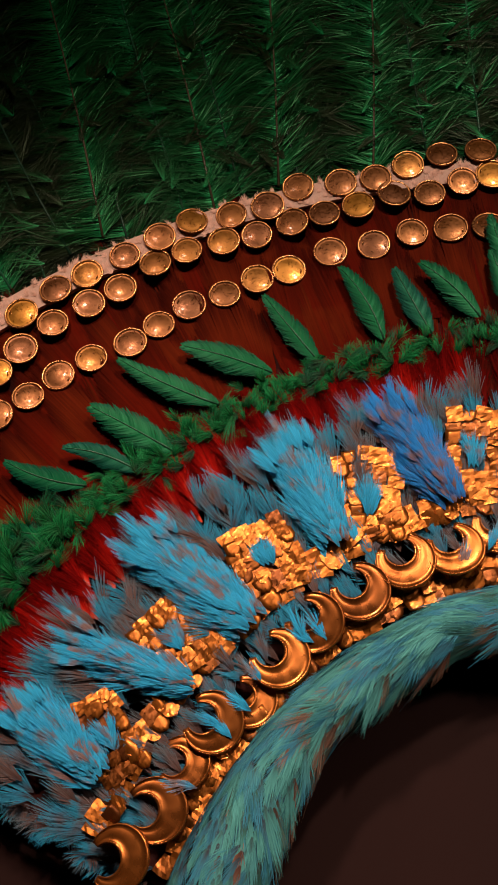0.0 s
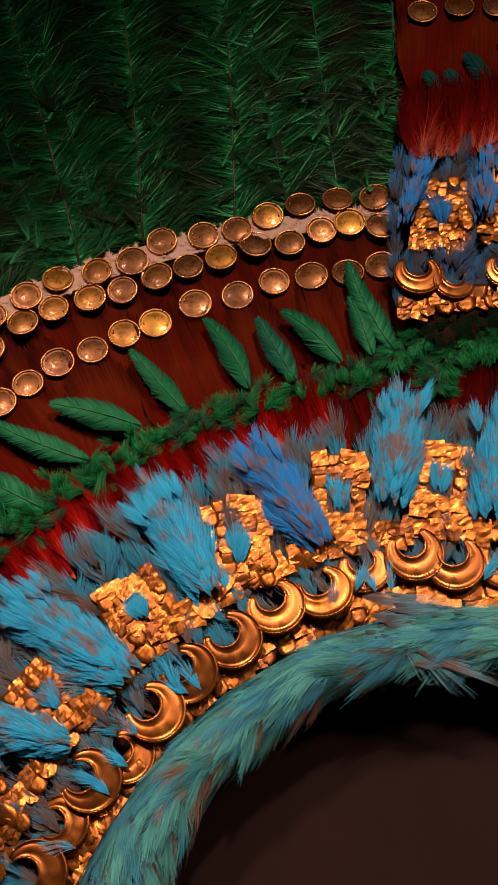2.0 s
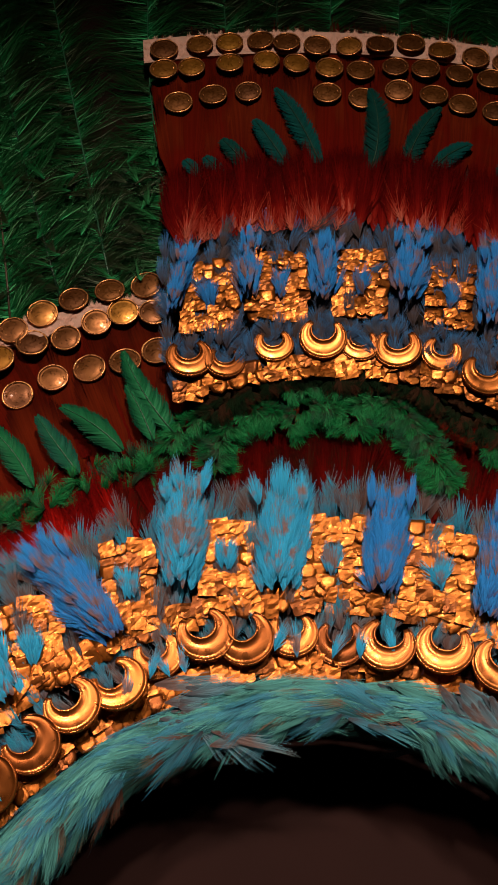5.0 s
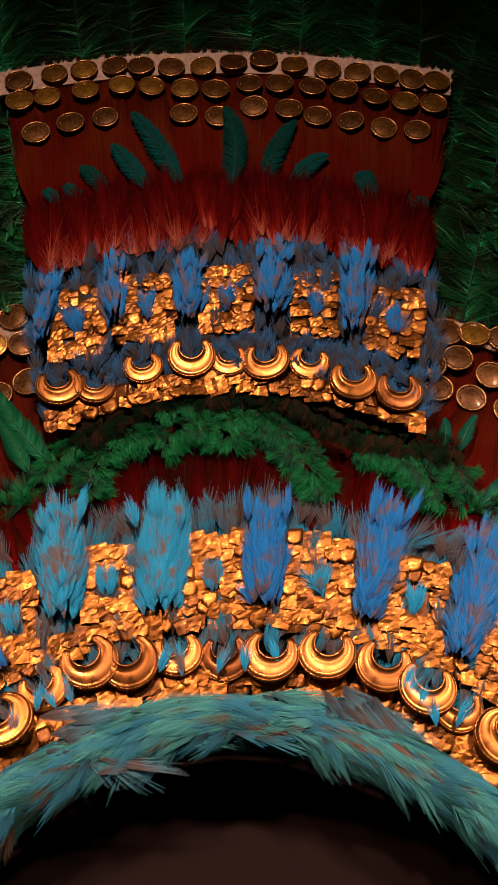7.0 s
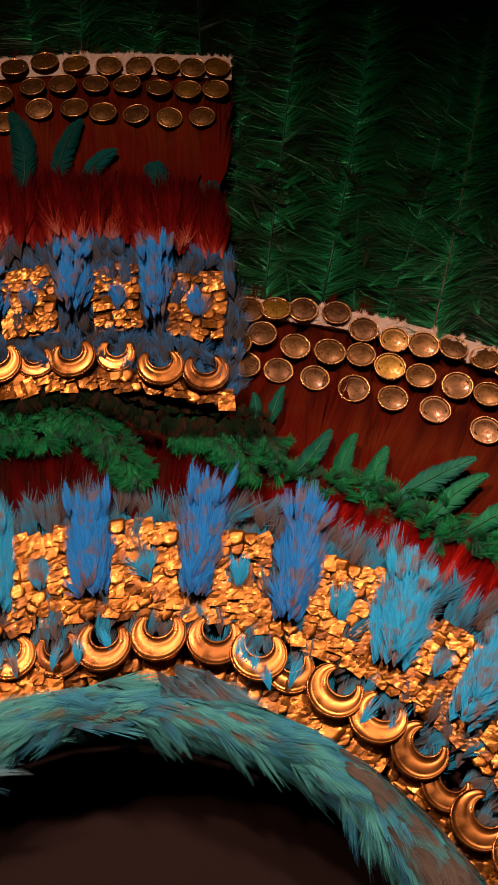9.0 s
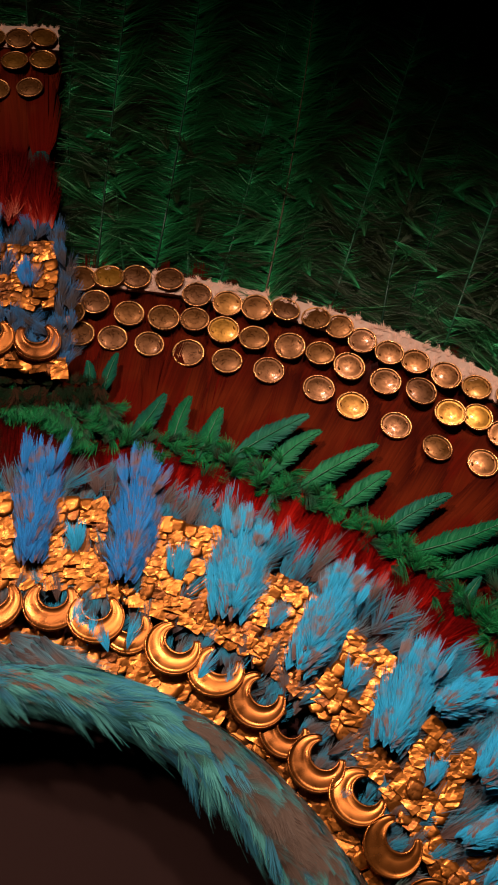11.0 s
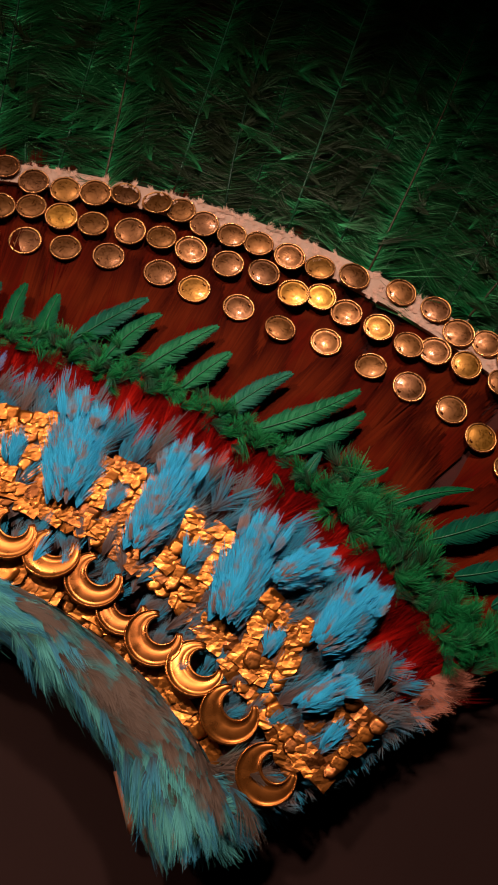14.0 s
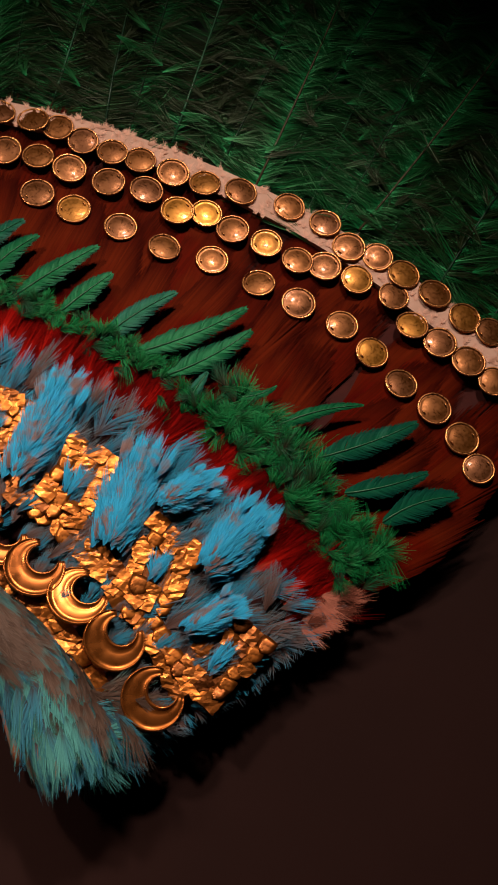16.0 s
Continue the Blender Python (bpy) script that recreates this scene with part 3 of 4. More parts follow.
LEAVES += [
    (0.168, 0.433, 0.172, 0.458, 0.011), (0.178, 0.428, 0.196, 0.459, 0.012), (0.190, 0.384, 0.223, 0.415, 0.014),
    (0.216, 0.366, 0.242, 0.408, 0.014), (0.234, 0.355, 0.262, 0.393, 0.015), (0.259, 0.350, 0.325, 0.371, 0.018),
    (0.280, 0.331, 0.331, 0.356, 0.016), (0.302, 0.314, 0.369, 0.334, 0.017), (0.327, 0.292, 0.371, 0.310, 0.016),
    (0.346, 0.262, 0.410, 0.281, 0.017), (0.366, 0.244, 0.454, 0.253, 0.018), (0.381, 0.221, 0.450, 0.235, 0.018),
    (0.389, 0.199, 0.408, 0.214, 0.009)]
LEAVES += [
    (0.411, 0.194, 0.451, 0.189, 0.009), (0.439, 0.160, 0.504, 0.154, 0.012), (0.457, 0.128, 0.535, 0.129, 0.020),
    (0.464, 0.098, 0.526, 0.092, 0.016), (0.480, 0.070, 0.538, 0.069, 0.020)]
PANEL_LEAVES = [
    (-0.027, 0.692, -0.069, 0.775, 0.023), (0.016, 0.686, 0.014, 0.778, 0.025), (0.045, 0.690, 0.076, 0.760, 0.021),
    (0.066, 0.686, 0.101, 0.719, 0.019), (-0.054, 0.688, -0.085, 0.738, 0.020), (-0.084, 0.681, -0.111, 0.715, 0.018),
    (-0.107, 0.677, -0.124, 0.694, 0.014), (-0.127, 0.672, -0.141, 0.690, 0.013), (0.134, 0.666, 0.131, 0.699, 0.022), (0.174, 0.648, 0.176, 0.669, 0.014)]


def leaf(x0, y0, x1, y1, width, h, mat, pointed):
    wide = width * ((1.18 if width > 0.0125 else 1.0) if pointed else 0.86)
    shaft, P, side, w = vane((x0, y0, h), (x1, y1, h - 0.001), wide, 170, RNG.normal(0, 0.05), sweep=0.95 if pointed else 0.7, wide=0.0011, lift=0.03, fray=0.06, gap=0.02, pointed=pointed, wave=0.07)
    ob = part("pointed_feather", ribbon_mesh("pointed_feather", P, side, w, np.full(len(P), RNG.random()), mat), crown)
    part("shaft", tube("shaft", shaft(np.linspace(0, 0.98, 8)) + (0, 0, 0.0004), [0.0007 * (1 - 0.8 * i / 7) for i in range(8)], QUILL_GREEN if pointed else QUILL_DARK, 5), ob)


for x0, y0, x1, y1, wd in LEAVES:
    leaf(x0, y0 + 0.0015, x1, y1 + 0.0015, wd, 0.0040 + 0.0015 * RNG.random(), LEAF, True)
for x0, y0, x1, y1, wd in PANEL_LEAVES:
    leaf(x0, y0, x1, y1, wd, 0.013 + 0.0015 * RNG.random(), TEAL_LEAF, False)

# curly green down round their roots, and the swags below the panel
n = 1300
s = RNG.uniform(0.01, 0.99, n)
s = s[(s < 0.37) | (s > 0.60)]
p, d = ring_pts(s, 0.450 + 0.014 * RNG.normal(0, 0.5, len(s)), 0.000 + 0.006 * RNG.random(len(s)))
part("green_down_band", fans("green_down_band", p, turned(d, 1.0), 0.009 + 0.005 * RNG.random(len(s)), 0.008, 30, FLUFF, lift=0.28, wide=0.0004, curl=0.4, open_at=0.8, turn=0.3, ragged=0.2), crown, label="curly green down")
for lo, hi in ((0.0, 0.13), (0.87, 1.0)):
    n = 170
    p, d = ring_pts(RNG.uniform(lo, hi, n), 0.446 + 0.034 * RNG.random(n), 0.001 + 0.006 * RNG.random(n))
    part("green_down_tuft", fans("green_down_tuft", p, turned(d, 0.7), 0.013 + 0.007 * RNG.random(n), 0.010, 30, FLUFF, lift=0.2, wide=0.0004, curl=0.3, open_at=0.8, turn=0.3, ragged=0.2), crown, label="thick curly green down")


def along(points, q):
    """Points and directions at the parameters q (0..1) of a smooth line through points."""
    pts = np.asarray(points, float)
    t = np.linspace(0, 1, len(pts))
    at = np.stack([np.interp(q, t, pts[:, i]) for i in (0, 1)], 1)
    ahead = np.stack([np.interp(q + 0.08, t, pts[:, i]) - np.interp(q - 0.08, t, pts[:, i]) for i in (0, 1)], 1)
    return at, unit(ahead)


def swag(points, thick, n, mat, h, label):
    """A rounded garland of short hairs that part to both sides of its middle line."""
    at, d = along(points, RNG.random(n))
    lat = np.stack([-d[:, 1], d[:, 0]], 1)
    v = RNG.uniform(-1, 1, n)
    z = h + 0.009 * np.sqrt(1 - 0.9 * v ** 2) + 0.001 * RNG.random(n)
    pos = at + lat * (v * thick * 0.33)[:, None] + RNG.normal(0, 0.001, (n, 2))
    aim = np.stack([lat[:, 0] * v * 1.2 - 0.15 * d[:, 0], lat[:, 1] * v * 1.2 - 0.35, -0.25 * np.abs(v)], 1)
    part("green_swag", fans("green_swag", np.column_stack([pos, z]), turned(unit(aim), 0.35), 0.008 + 0.004 * RNG.random(n), 0.007, 28, mat, lift=0.22, wide=0.0004, curl=0.25, open_at=0.7, turn=0.25, ragged=0.2), crown, label=label)


for points, thick, n in (
        (((-0.050, 0.452), (-0.072, 0.450), (-0.088, 0.433), (-0.096, 0.405)), 0.024, 150),
        (((0.000, 0.452), (-0.016, 0.459), (-0.032, 0.455), (-0.044, 0.441)), 0.022, 120),
        (((-0.002, 0.473), (-0.024, 0.477), (-0.046, 0.470)), 0.016, 60),
        (((0.007, 0.440), (0.009, 0.462), (0.028, 0.466), (0.046, 0.451), (0.061, 0.428), (0.074, 0.398)), 0.030, 330),
        (((0.106, 0.434), (0.131, 0.427), (0.148, 0.413), (0.160, 0.390)), 0.026, 190),
        (((0.140, 0.430), (0.166, 0.424), (0.183, 0.402)), 0.016, 70),
        (((-0.104, 0.448), (-0.120, 0.436), (-0.128, 0.418)), 0.016, 60)):
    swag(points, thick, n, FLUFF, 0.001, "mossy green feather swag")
swag(((-0.100, 0.446), (-0.078, 0.466), (-0.052, 0.482), (-0.028, 0.488), (-0.004, 0.480), (0.018, 0.487), (0.040, 0.486), (0.062, 0.472), (0.086, 0.454), (0.112, 0.442), (0.145, 0.436), (0.178, 0.428)), 0.020, 520, DUSK, 0.004, "dark brown and green downy fringe")

# grey-blue feathers behind the tall tufts, and small ones round the crescents
n = 1000
p, d = ring_pts(RNG.uniform(0.006, 0.994, n), 0.305 + 0.09 * RNG.random(n), 0.000 + 0.009 * RNG.random(n))
part("grey_blue_band", fans("grey_blue_band", p, turned(d, 0.28), 0.024 + 0.010 * RNG.random(n), 0.012, 34, GREY, lift=0.18, wide=0.00045), crown, label="grey-blue downy feathers")
n = 540
p, d = ring_pts(RNG.uniform(0.004, 0.996, n), 0.270 + 0.034 * RNG.random(n), 0.002 + 0.007 * RNG.random(n))
part("small_blue_band", fans("small_blue_band", p, turned(d, 0.3), 0.016 + 0.010 * RNG.random(n), 0.008, 34, GREY, lift=0.2, wide=0.00042), crown, label="small grey-blue feathers")
n = 330
x = RNG.uniform(-0.98, 0.98, n)
px_, py_ = panel(x, RNG.uniform(0.535, 0.622, n))
d = unit(np.stack([0.15 * x, np.ones(n), np.zeros(n)], 1))
part("panel_blue_band", fans("panel_blue_band", np.stack([px_, py_, 0.006 + 0.008 * RNG.random(n)], 1), turned(d, 0.25), 0.022 + 0.010 * RNG.random(n), 0.012, 40, NAVY, lift=0.2, wide=0.00045), crown, label="blue downy feathers")
n = 330
x = RNG.uniform(-0.98, 0.98, n)
px_, py_ = panel(x, RNG.uniform(0.492, 0.530, n))
d = unit(np.stack([0.15 * x, np.ones(n), np.zeros(n)], 1))
part("panel_small_blue_band", fans("panel_small_blue_band", np.stack([px_, py_, 0.008 + 0.007 * RNG.random(n)], 1), turned(d, 0.4), 0.014 + 0.008 * RNG.random(n), 0.010, 34, NAVY, lift=0.3, wide=0.00042), crown, label="small blue feathers")

# tall blue tufts: root, tip, width, deep blue or not
TUFTS = [
    (-0.323, 0.045, -0.395, 0.075, 0.038, 0), (-0.285, 0.111, -0.380, 0.117, 0.027, 0), (-0.259, 0.160, -0.360, 0.201, 0.043, 0),
    (-0.217, 0.226, -0.283, 0.299, 0.040, 0), (-0.153, 0.275, -0.223, 0.343, 0.033, 1), (-0.110, 0.312, -0.112, 0.405, 0.036, 0),
    (-0.042, 0.314, -0.040, 0.404, 0.042, 0), (0.028, 0.315, 0.035, 0.399, 0.033, 1), (0.099, 0.304, 0.127, 0.398, 0.029, 1)]
TUFTS += [
    (0.160, 0.275, 0.199, 0.370, 0.031, 1), (0.221, 0.229, 0.259, 0.306, 0.040, 0), (0.258, 0.181, 0.320, 0.245, 0.033, 0),
    (0.298, 0.116, 0.352, 0.179, 0.036, 0), (0.340, 0.130, 0.386, 0.139, 0.023, 0), (0.352, 0.080, 0.411, 0.109, 0.033, 0), (0.326, 0.046, 0.371, 0.053, 0.022, 0)]
PANEL_TUFTS = [
    (-0.135, 0.532, -0.129, 0.597, 0.015, 1), (-0.078, 0.546, -0.082, 0.613, 0.018, 1), (-0.020, 0.549, -0.020, 0.616, 0.025, 1),
    (0.044, 0.552, 0.052, 0.625, 0.028, 1), (0.108, 0.534, 0.121, 0.616, 0.025, 1)]


def tuft(x0, y0, x1, y1, width, deep, h, feathers):
    a, b = np.array((x0, y0)), np.array((x1, y1))
    L = np.linalg.norm(b - a)
    d = (b - a) / L
    lat = np.array((d[1], -d[0]))
    q = RNG.random(feathers) ** 0.9
    u = RNG.uniform(-1, 1, feathers)
    wid = width * 0.375 * (0.78 + 0.26 * np.sin(np.clip(q, 0, 1) * math.pi * 0.95))
    fl = np.minimum(0.020, L * 0.26) * (0.7 + 0.7 * RNG.random(feathers))
    pos = a + d * (q * (L * (1 - 0.10 * np.abs(u) + 0.05 * np.sin(u * 9 + L * 900)) - fl * 0.9) - 0.07 * L)[:, None] + lat * (u * wid)[:, None]
    z = h + 0.011 * np.maximum(1 - u ** 2, 0) * np.sin(np.clip(0.12 + q, 0, 1) * math.pi) ** 0.5 + 0.003 * (1 - q)
    aim = np.stack([d[0] + lat[0] * u * 0.05, d[1] + lat[1] * u * 0.05, np.zeros(feathers)], 1)
    me = fans("blue_tuft", np.stack([pos[:, 0], pos[:, 1], z], 1), turned(unit(aim), 0.10), fl, width * 0.15, 30, DEEP if deep else BLUE, lift=0.09, wide=0.00045, curl=0.09, ragged=0.22, loose=0.3, open_at=0.5)
    ends = np.array([a + d * L * (0.62 + 0.10 * RNG.random()) + lat * width * (0.30 * k + 0.05 * RNG.normal()) for k in (-1.15, -0.6, -0.15, 0.3, 0.75, 1.15)])
    lead = np.stack([d[0] + lat[0] * np.linspace(-0.14, 0.14, 6), d[1] + lat[1] * np.linspace(-0.14, 0.14, 6), np.zeros(6)], 1)
    tips = fans("tip_feather", np.column_stack([ends, np.full(6, h + 0.008)]), turned(unit(lead), 0.12), L * RNG.uniform(0.20, 0.36, 6), width * 0.20, 44, DEEP if deep else BLUE, lift=0.05, wide=0.00045, curl=0.06, ragged=0.08, loose=0.3, open_at=0.4)
    ob = part("blue_tuft", me, crown, label="deep blue feather tuft" if deep else "turquoise blue feather tuft")
    verts, faces = [], []
    for i in range(9):
        q = i / 8
        w = width * 0.31 * (0.70 + 0.34 * math.sin(min(q * 1.1, 1) * math.pi * 0.75)) * (0.55 if i in (0, 8) else 1)
        for k in range(7):
            v = k / 3 - 1
            p = a + d * L * (0.04 + 0.80 * q) + lat * w * v
            verts.append((p[0], p[1], h - 0.004 + 0.011 * (1 - v * v) * math.sin(min(0.12 + q, 1) * math.pi) ** 0.5))
    for i in range(8):
        for k in range(6):
            faces.append((i * 7 + k, i * 7 + k + 1, (i + 1) * 7 + k + 1, (i + 1) * 7 + k))
    part("tip_feather", tips, ob)
    part("tuft_core", mesh_of("tuft_core", verts, faces, CORE_DEEP if deep else CORE_BLUE), ob)


for row in TUFTS:
    tuft(*row, 0.008, 215)
for row in PANEL_TUFTS:
    tuft(*row, 0.015, 60)

# gold scales: beaten squares and rounded ones


def scale_mesh(name, w, l, rounded, bend, seed):
    """A beaten scale: pillowed, dented, its corners a little uneven."""
    rnd = random.Random(seed)
    n = 5
    dents = [rnd.uniform(-1, 1) * 0.00030 for _ in range((n + 1) * 5)]
    shift = [(rnd.uniform(-1, 1) * 0.0003, rnd.uniform(-1, 1) * 0.0003) for _ in range((n + 1) * 5)]
    verts, faces = [], []
    for h in (0.0, -0.0005):
        for i in range(n + 1):
            v = i / n
            half = w / 2
            if rounded and v < 0.5:
                half *= math.sqrt(max(0.0, 1 - (1 - v / 0.5) ** 2)) * 0.9 + 0.1
            for j in range(5):
                x, k = (j / 4 - 0.5) * 2, i * 5 + j
                z = h + bend * l * (1 - 0.6 * x * x - 0.6 * (2 * v - 1) ** 2) + dents[k]
                verts.append((x * half + shift[k][0], (v - 0.5) * l + shift[k][1], z))
    o = (n + 1) * 5
    for i in range(n):
        for j in range(4):
            faces.append((i * 5 + j, i * 5 + j + 1, (i + 1) * 5 + j + 1, (i + 1) * 5 + j))
    rim = [j for j in range(5)] + [i * 5 + 4 for i in range(1, n + 1)] + [n * 5 + j for j in range(3, -1, -1)] + [i * 5 for i in range(n - 1, 0, -1)]
    for a, b in zip(rim, rim[1:] + rim[:1]):
        faces.append((a, o + a, o + b, b))
    return mesh_of(name, verts, faces, TILE, seed % 4 == 0)


SCALES = [scale_mesh("gold_scale", 0.0108, 0.0112, k % 2 == 0, 0.015 + 0.02 * (k % 3), k) for k in range(12)]


def scale_at(parent, x, y, h, angle, big=1.0, tilt=5.0):
    """angle: the way outwards, in degrees; the scales overlap inwards."""
    m = pose(x, y, h, RNG.normal(0, tilt) - 3, RNG.normal(0, tilt), angle - 90 + RNG.normal(0, 9)) @ Matrix.Scale(big * (0.90 + 0.3 * RNG.random()), 4)
    part("gold_scale", SCALES[RNG.integers(12)], parent, m)


def gold_frame(x0, y0, x1, y1, width, h, rows, cols, mat):
    """An upright of gold scales round a small blue patch."""
    a, b = Vector((x0, y0)), Vector((x1, y1))
    d = (b - a).normalized()
    lat = Vector((d.y, -d.x))
    L = (b - a).length
    ang = math.degrees(math.atan2(d.y, d.x))

    def at(i, j):
        p = a + d * L * j + lat * width * (i - 0.5)
        return p.x, p.y

    ob = part("gold_frame", slab("gold_frame", at, 6, 6, h - 0.001, 0.003, PLATE), crown, label="frame of beaten gold scales round a blue patch")
    for j in range(rows):
        v = (j + 0.5) / rows
        for i in range(cols):
            uu = (i + 0.5) / cols
            if abs(uu - 0.5) < 0.19 and 0.30 < v < 0.72:
                continue
            x, y = at(uu + RNG.normal(0, 0.03), v + RNG.normal(0, 0.025))
            scale_at(ob, x, y, h + 0.0010 + 0.0012 * RNG.random(), ang, width / cols / 0.0092)
    c = a + d * L * 0.34
    n = 9
    pts = np.stack([c.x + RNG.normal(0, width * 0.05, n), c.y + RNG.normal(0, width * 0.05, n), np.full(n, h + 0.002)], 1)
    aim = np.tile((d.x, d.y, 0.0), (n, 1))
    part("blue_patch", fans("blue_patch", pts, turned(aim, 0.2), L * 0.34, width * 0.15, 32, mat, lift=0.22, wide=0.0004), ob, label="small blue feather patch")


FRAMES = [
    (-0.304, 0.050, -0.347, 0.085, 0.034), (-0.283, 0.125, -0.323, 0.149, 0.042), (-0.245, 0.188, -0.277, 0.222, 0.043),
    (-0.196, 0.233, -0.217, 0.292, 0.043), (-0.139, 0.280, -0.151, 0.340, 0.036), (-0.077, 0.306, -0.080, 0.360, 0.036),
    (-0.006, 0.306, -0.006, 0.366, 0.048), (0.064, 0.300, 0.072, 0.362, 0.048), (0.127, 0.285, 0.141, 0.340, 0.040)]
FRAMES += [
    (0.185, 0.248, 0.214, 0.304, 0.048), (0.236, 0.200, 0.273, 0.242, 0.042), (0.273, 0.146, 0.314, 0.184, 0.038),
    (0.303, 0.075, 0.346, 0.108, 0.038), (0.314, 0.010, 0.365, 0.035, 0.036)]
for k, row in enumerate(FRAMES):
    gold_frame(*row, 0.009, 7, 5 if row[4] > 0.041 else 4, BLUE)
PANEL_FRAMES = [
    (-0.104, 0.517, -0.113, 0.583, 0.044), (-0.054, 0.531, -0.056, 0.596, 0.046), (0.010, 0.537, 0.010, 0.600, 0.042),
    (0.076, 0.530, 0.083, 0.592, 0.036), (0.136, 0.511, 0.145, 0.573, 0.044)]
for row in PANEL_FRAMES:
    gold_frame(*row, 0.014, 7, 5, DEEP)


def gold_strip(name, at, s0, s1, count, rows, h):
    """Rows of scales along a band; at(s, row) gives x, y."""
    ob = part(name, slab(name, lambda i, j: at(s0 + (s1 - s0) * i, (rows - 1) * j), 40, 1, h - 0.002, 0.002, PLATE), crown, label="strip of beaten gold scales")
    for j in range(rows):
        for i in range(count):
            q = s0 + (s1 - s0) * (i + 0.5 + RNG.normal(0, 0.18)) / count
            x, y = at(q, j)
            xa, ya = at(q, j + 0.1)
            scale_at(ob, x, y, h + 0.001 + 0.0015 * RNG.random(), math.degrees(math.atan2(ya - y, xa - x)), 1.05 + 0.13 * RNG.normal(), 7.0)


gold_strip("gold_ring", lambda s, j: ring(s, 0.307 + 0.008 * j), 0.01, 0.99, 106, 2, 0.008)
gold_strip("gold_border", lambda s, j: ring(s, 0.257 + 0.008 * j), 0.01, 0.99, 88, 2, 0.008)
gold_strip("panel_gold_border", lambda s, j: panel(s, 0.489 - 0.002 + 0.009 * j), -0.95, 0.95, 34, 2, 0.014)

n = 26
p, d = ring_pts(RNG.uniform(0.10, 0.94, n), 0.262 + 0.012 * RNG.random(n), np.full(n, 0.0165))
part("loose_blue_feather_band", fans("loose_blue_feather_band", p, turned(d, 0.3), 0.016 + 0.008 * RNG.random(n), 0.007, 34, BLUE, lift=0.2, wide=0.0004), crown, label="loose blue feathers over the crescents")

# brown fringe along the two straight ends
for sign in (1, -1):
    n = 90
    q = RNG.random(n)
    p = np.stack([sign * (0.262 + 0.165 * q), -0.008 + 0.042 * q ** 1.3 + 0.004 * RNG.random(n), -0.006 + 0.006 * RNG.random(n)], 1)
    aim = np.tile((0.35 * sign, -1.0, 0.0), (n, 1))
    part("end_fringe", fans("end_fringe", p, turned(unit(aim), 0.6), 0.009 + 0.007 * RNG.random(n), 0.007, 18, GREY, lift=0.2, wide=0.0005, curl=0.2, loose=0.7), crown, label="brown and grey downy fringe")

# gold crescents


def crescent_mesh():
    prof = [(0.0, 0.0), (0.015, 0.075), (0.05, 0.112), (0.095, 0.100), (0.13, 0.052), (0.28, 0.072), (0.46, 0.088), (0.64, 0.078), (0.83, 0.050), (0.87, 0.100), (0.93, 0.120), (0.98, 0.08), (1.0, 0.0)]
    n = 36
    verts, faces = [], []
    for i in range(n + 1):
        t = i / n
        a = radians(57 - 294 * t)
        b = radians(34 - 248 * t)
        o = Vector((math.cos(a), math.sin(a) * 0.98))
        c = Vector((0.46 * math.cos(b), 0.41 + 0.46 * math.sin(b)))
        wide = min(1.0, (c - o).length / 0.5)
        for q, z in prof:
            p = o.lerp(c, q)
            verts.append((p.x, p.y, z * (0.7 + 0.3 * wide) * (0.6 if i in (0, n) else 1)))
    w = len(prof)
    for i in range(n):
        for j in range(w - 1):
            faces.append((i * w + j, i * w + j + 1, (i + 1) * w + j + 1, (i + 1) * w + j))
    faces.append(tuple(range(w - 1, -1, -1)))
    faces.append(tuple(n * w + j for j in range(w)))
    base = [i * w for i in range(n + 1)] + [i * w + w - 1 for i in range(n, -1, -1)]
    for i in range(n):
        faces.append((i * w, (i + 1) * w, (i + 1) * w + w - 1, i * w + w - 1))
    me = mesh_of("crescent", verts, faces, CRESCENT)
    return me


RIM_OUTER = [
    (-491, 344), (-473, 370), (-454, 388), (-431, 410), (-410, 432), (-390, 451), (-362, 463), (-337, 477),
    (-319, 499), (-288, 510), (-263, 520), (-242, 537), (-219, 552), (-191, 562), (-162, 569), (184, 541),
    (206, 538), (228, 533), (254, 525), (272, 505), (294, 491), (316, 482), (339, 475), (361, 461), (377,
    449), (391, 432), (409, 416), (427, 403), (447, 385), (467, 369), (491, 354), (522, 330), (543, 308),
    (552, 283), (570, 268), (583, 248), (599, 225), (612, 199), (626, 182)]
RIM_INNER = [
    (-491, 293), (-481, 316), (-465, 342), (-444, 364), (-425, 382), (-406, 409), (-386, 425), (-361, 439),
    (-338, 450), (-315, 467), (-293, 480), (-270, 493), (-246, 509), (-220, 515), (-198, 531), (-178, 542),
    (-153, 543), (168, 510), (190, 516), (214, 499), (240, 489), (264, 482), (284, 467), (306, 454), (332,
    440), (354, 428), (373, 411), (397, 391), (422, 376), (438, 352), (458, 343), (472, 324), (492, 305),
    (509, 284), (527, 273), (546, 255), (567, 233), (570, 206), (584, 186), (598, 165), (609, 144)]
RIM_LOW = [
    (-479, 261), (-462, 281), (-446, 302), (-427, 321), (-403, 340), (-387, 359), (-370, 380), (-347, 395),
    (-327, 413), (-306, 426), (-280, 448), (-250, 461), (-225, 478), (-198, 488), (-171, 496), (-147, 507),
    (171, 489), (196, 479), (223, 467), (251, 452), (279, 438), (309, 422), (343, 397), (364, 376), (392,
    351), (417, 325), (447, 304), (473, 275), (495, 250), (519, 223), (531, 195), (541, 165), (556, 139),
    (565, 111), (566, 86)]
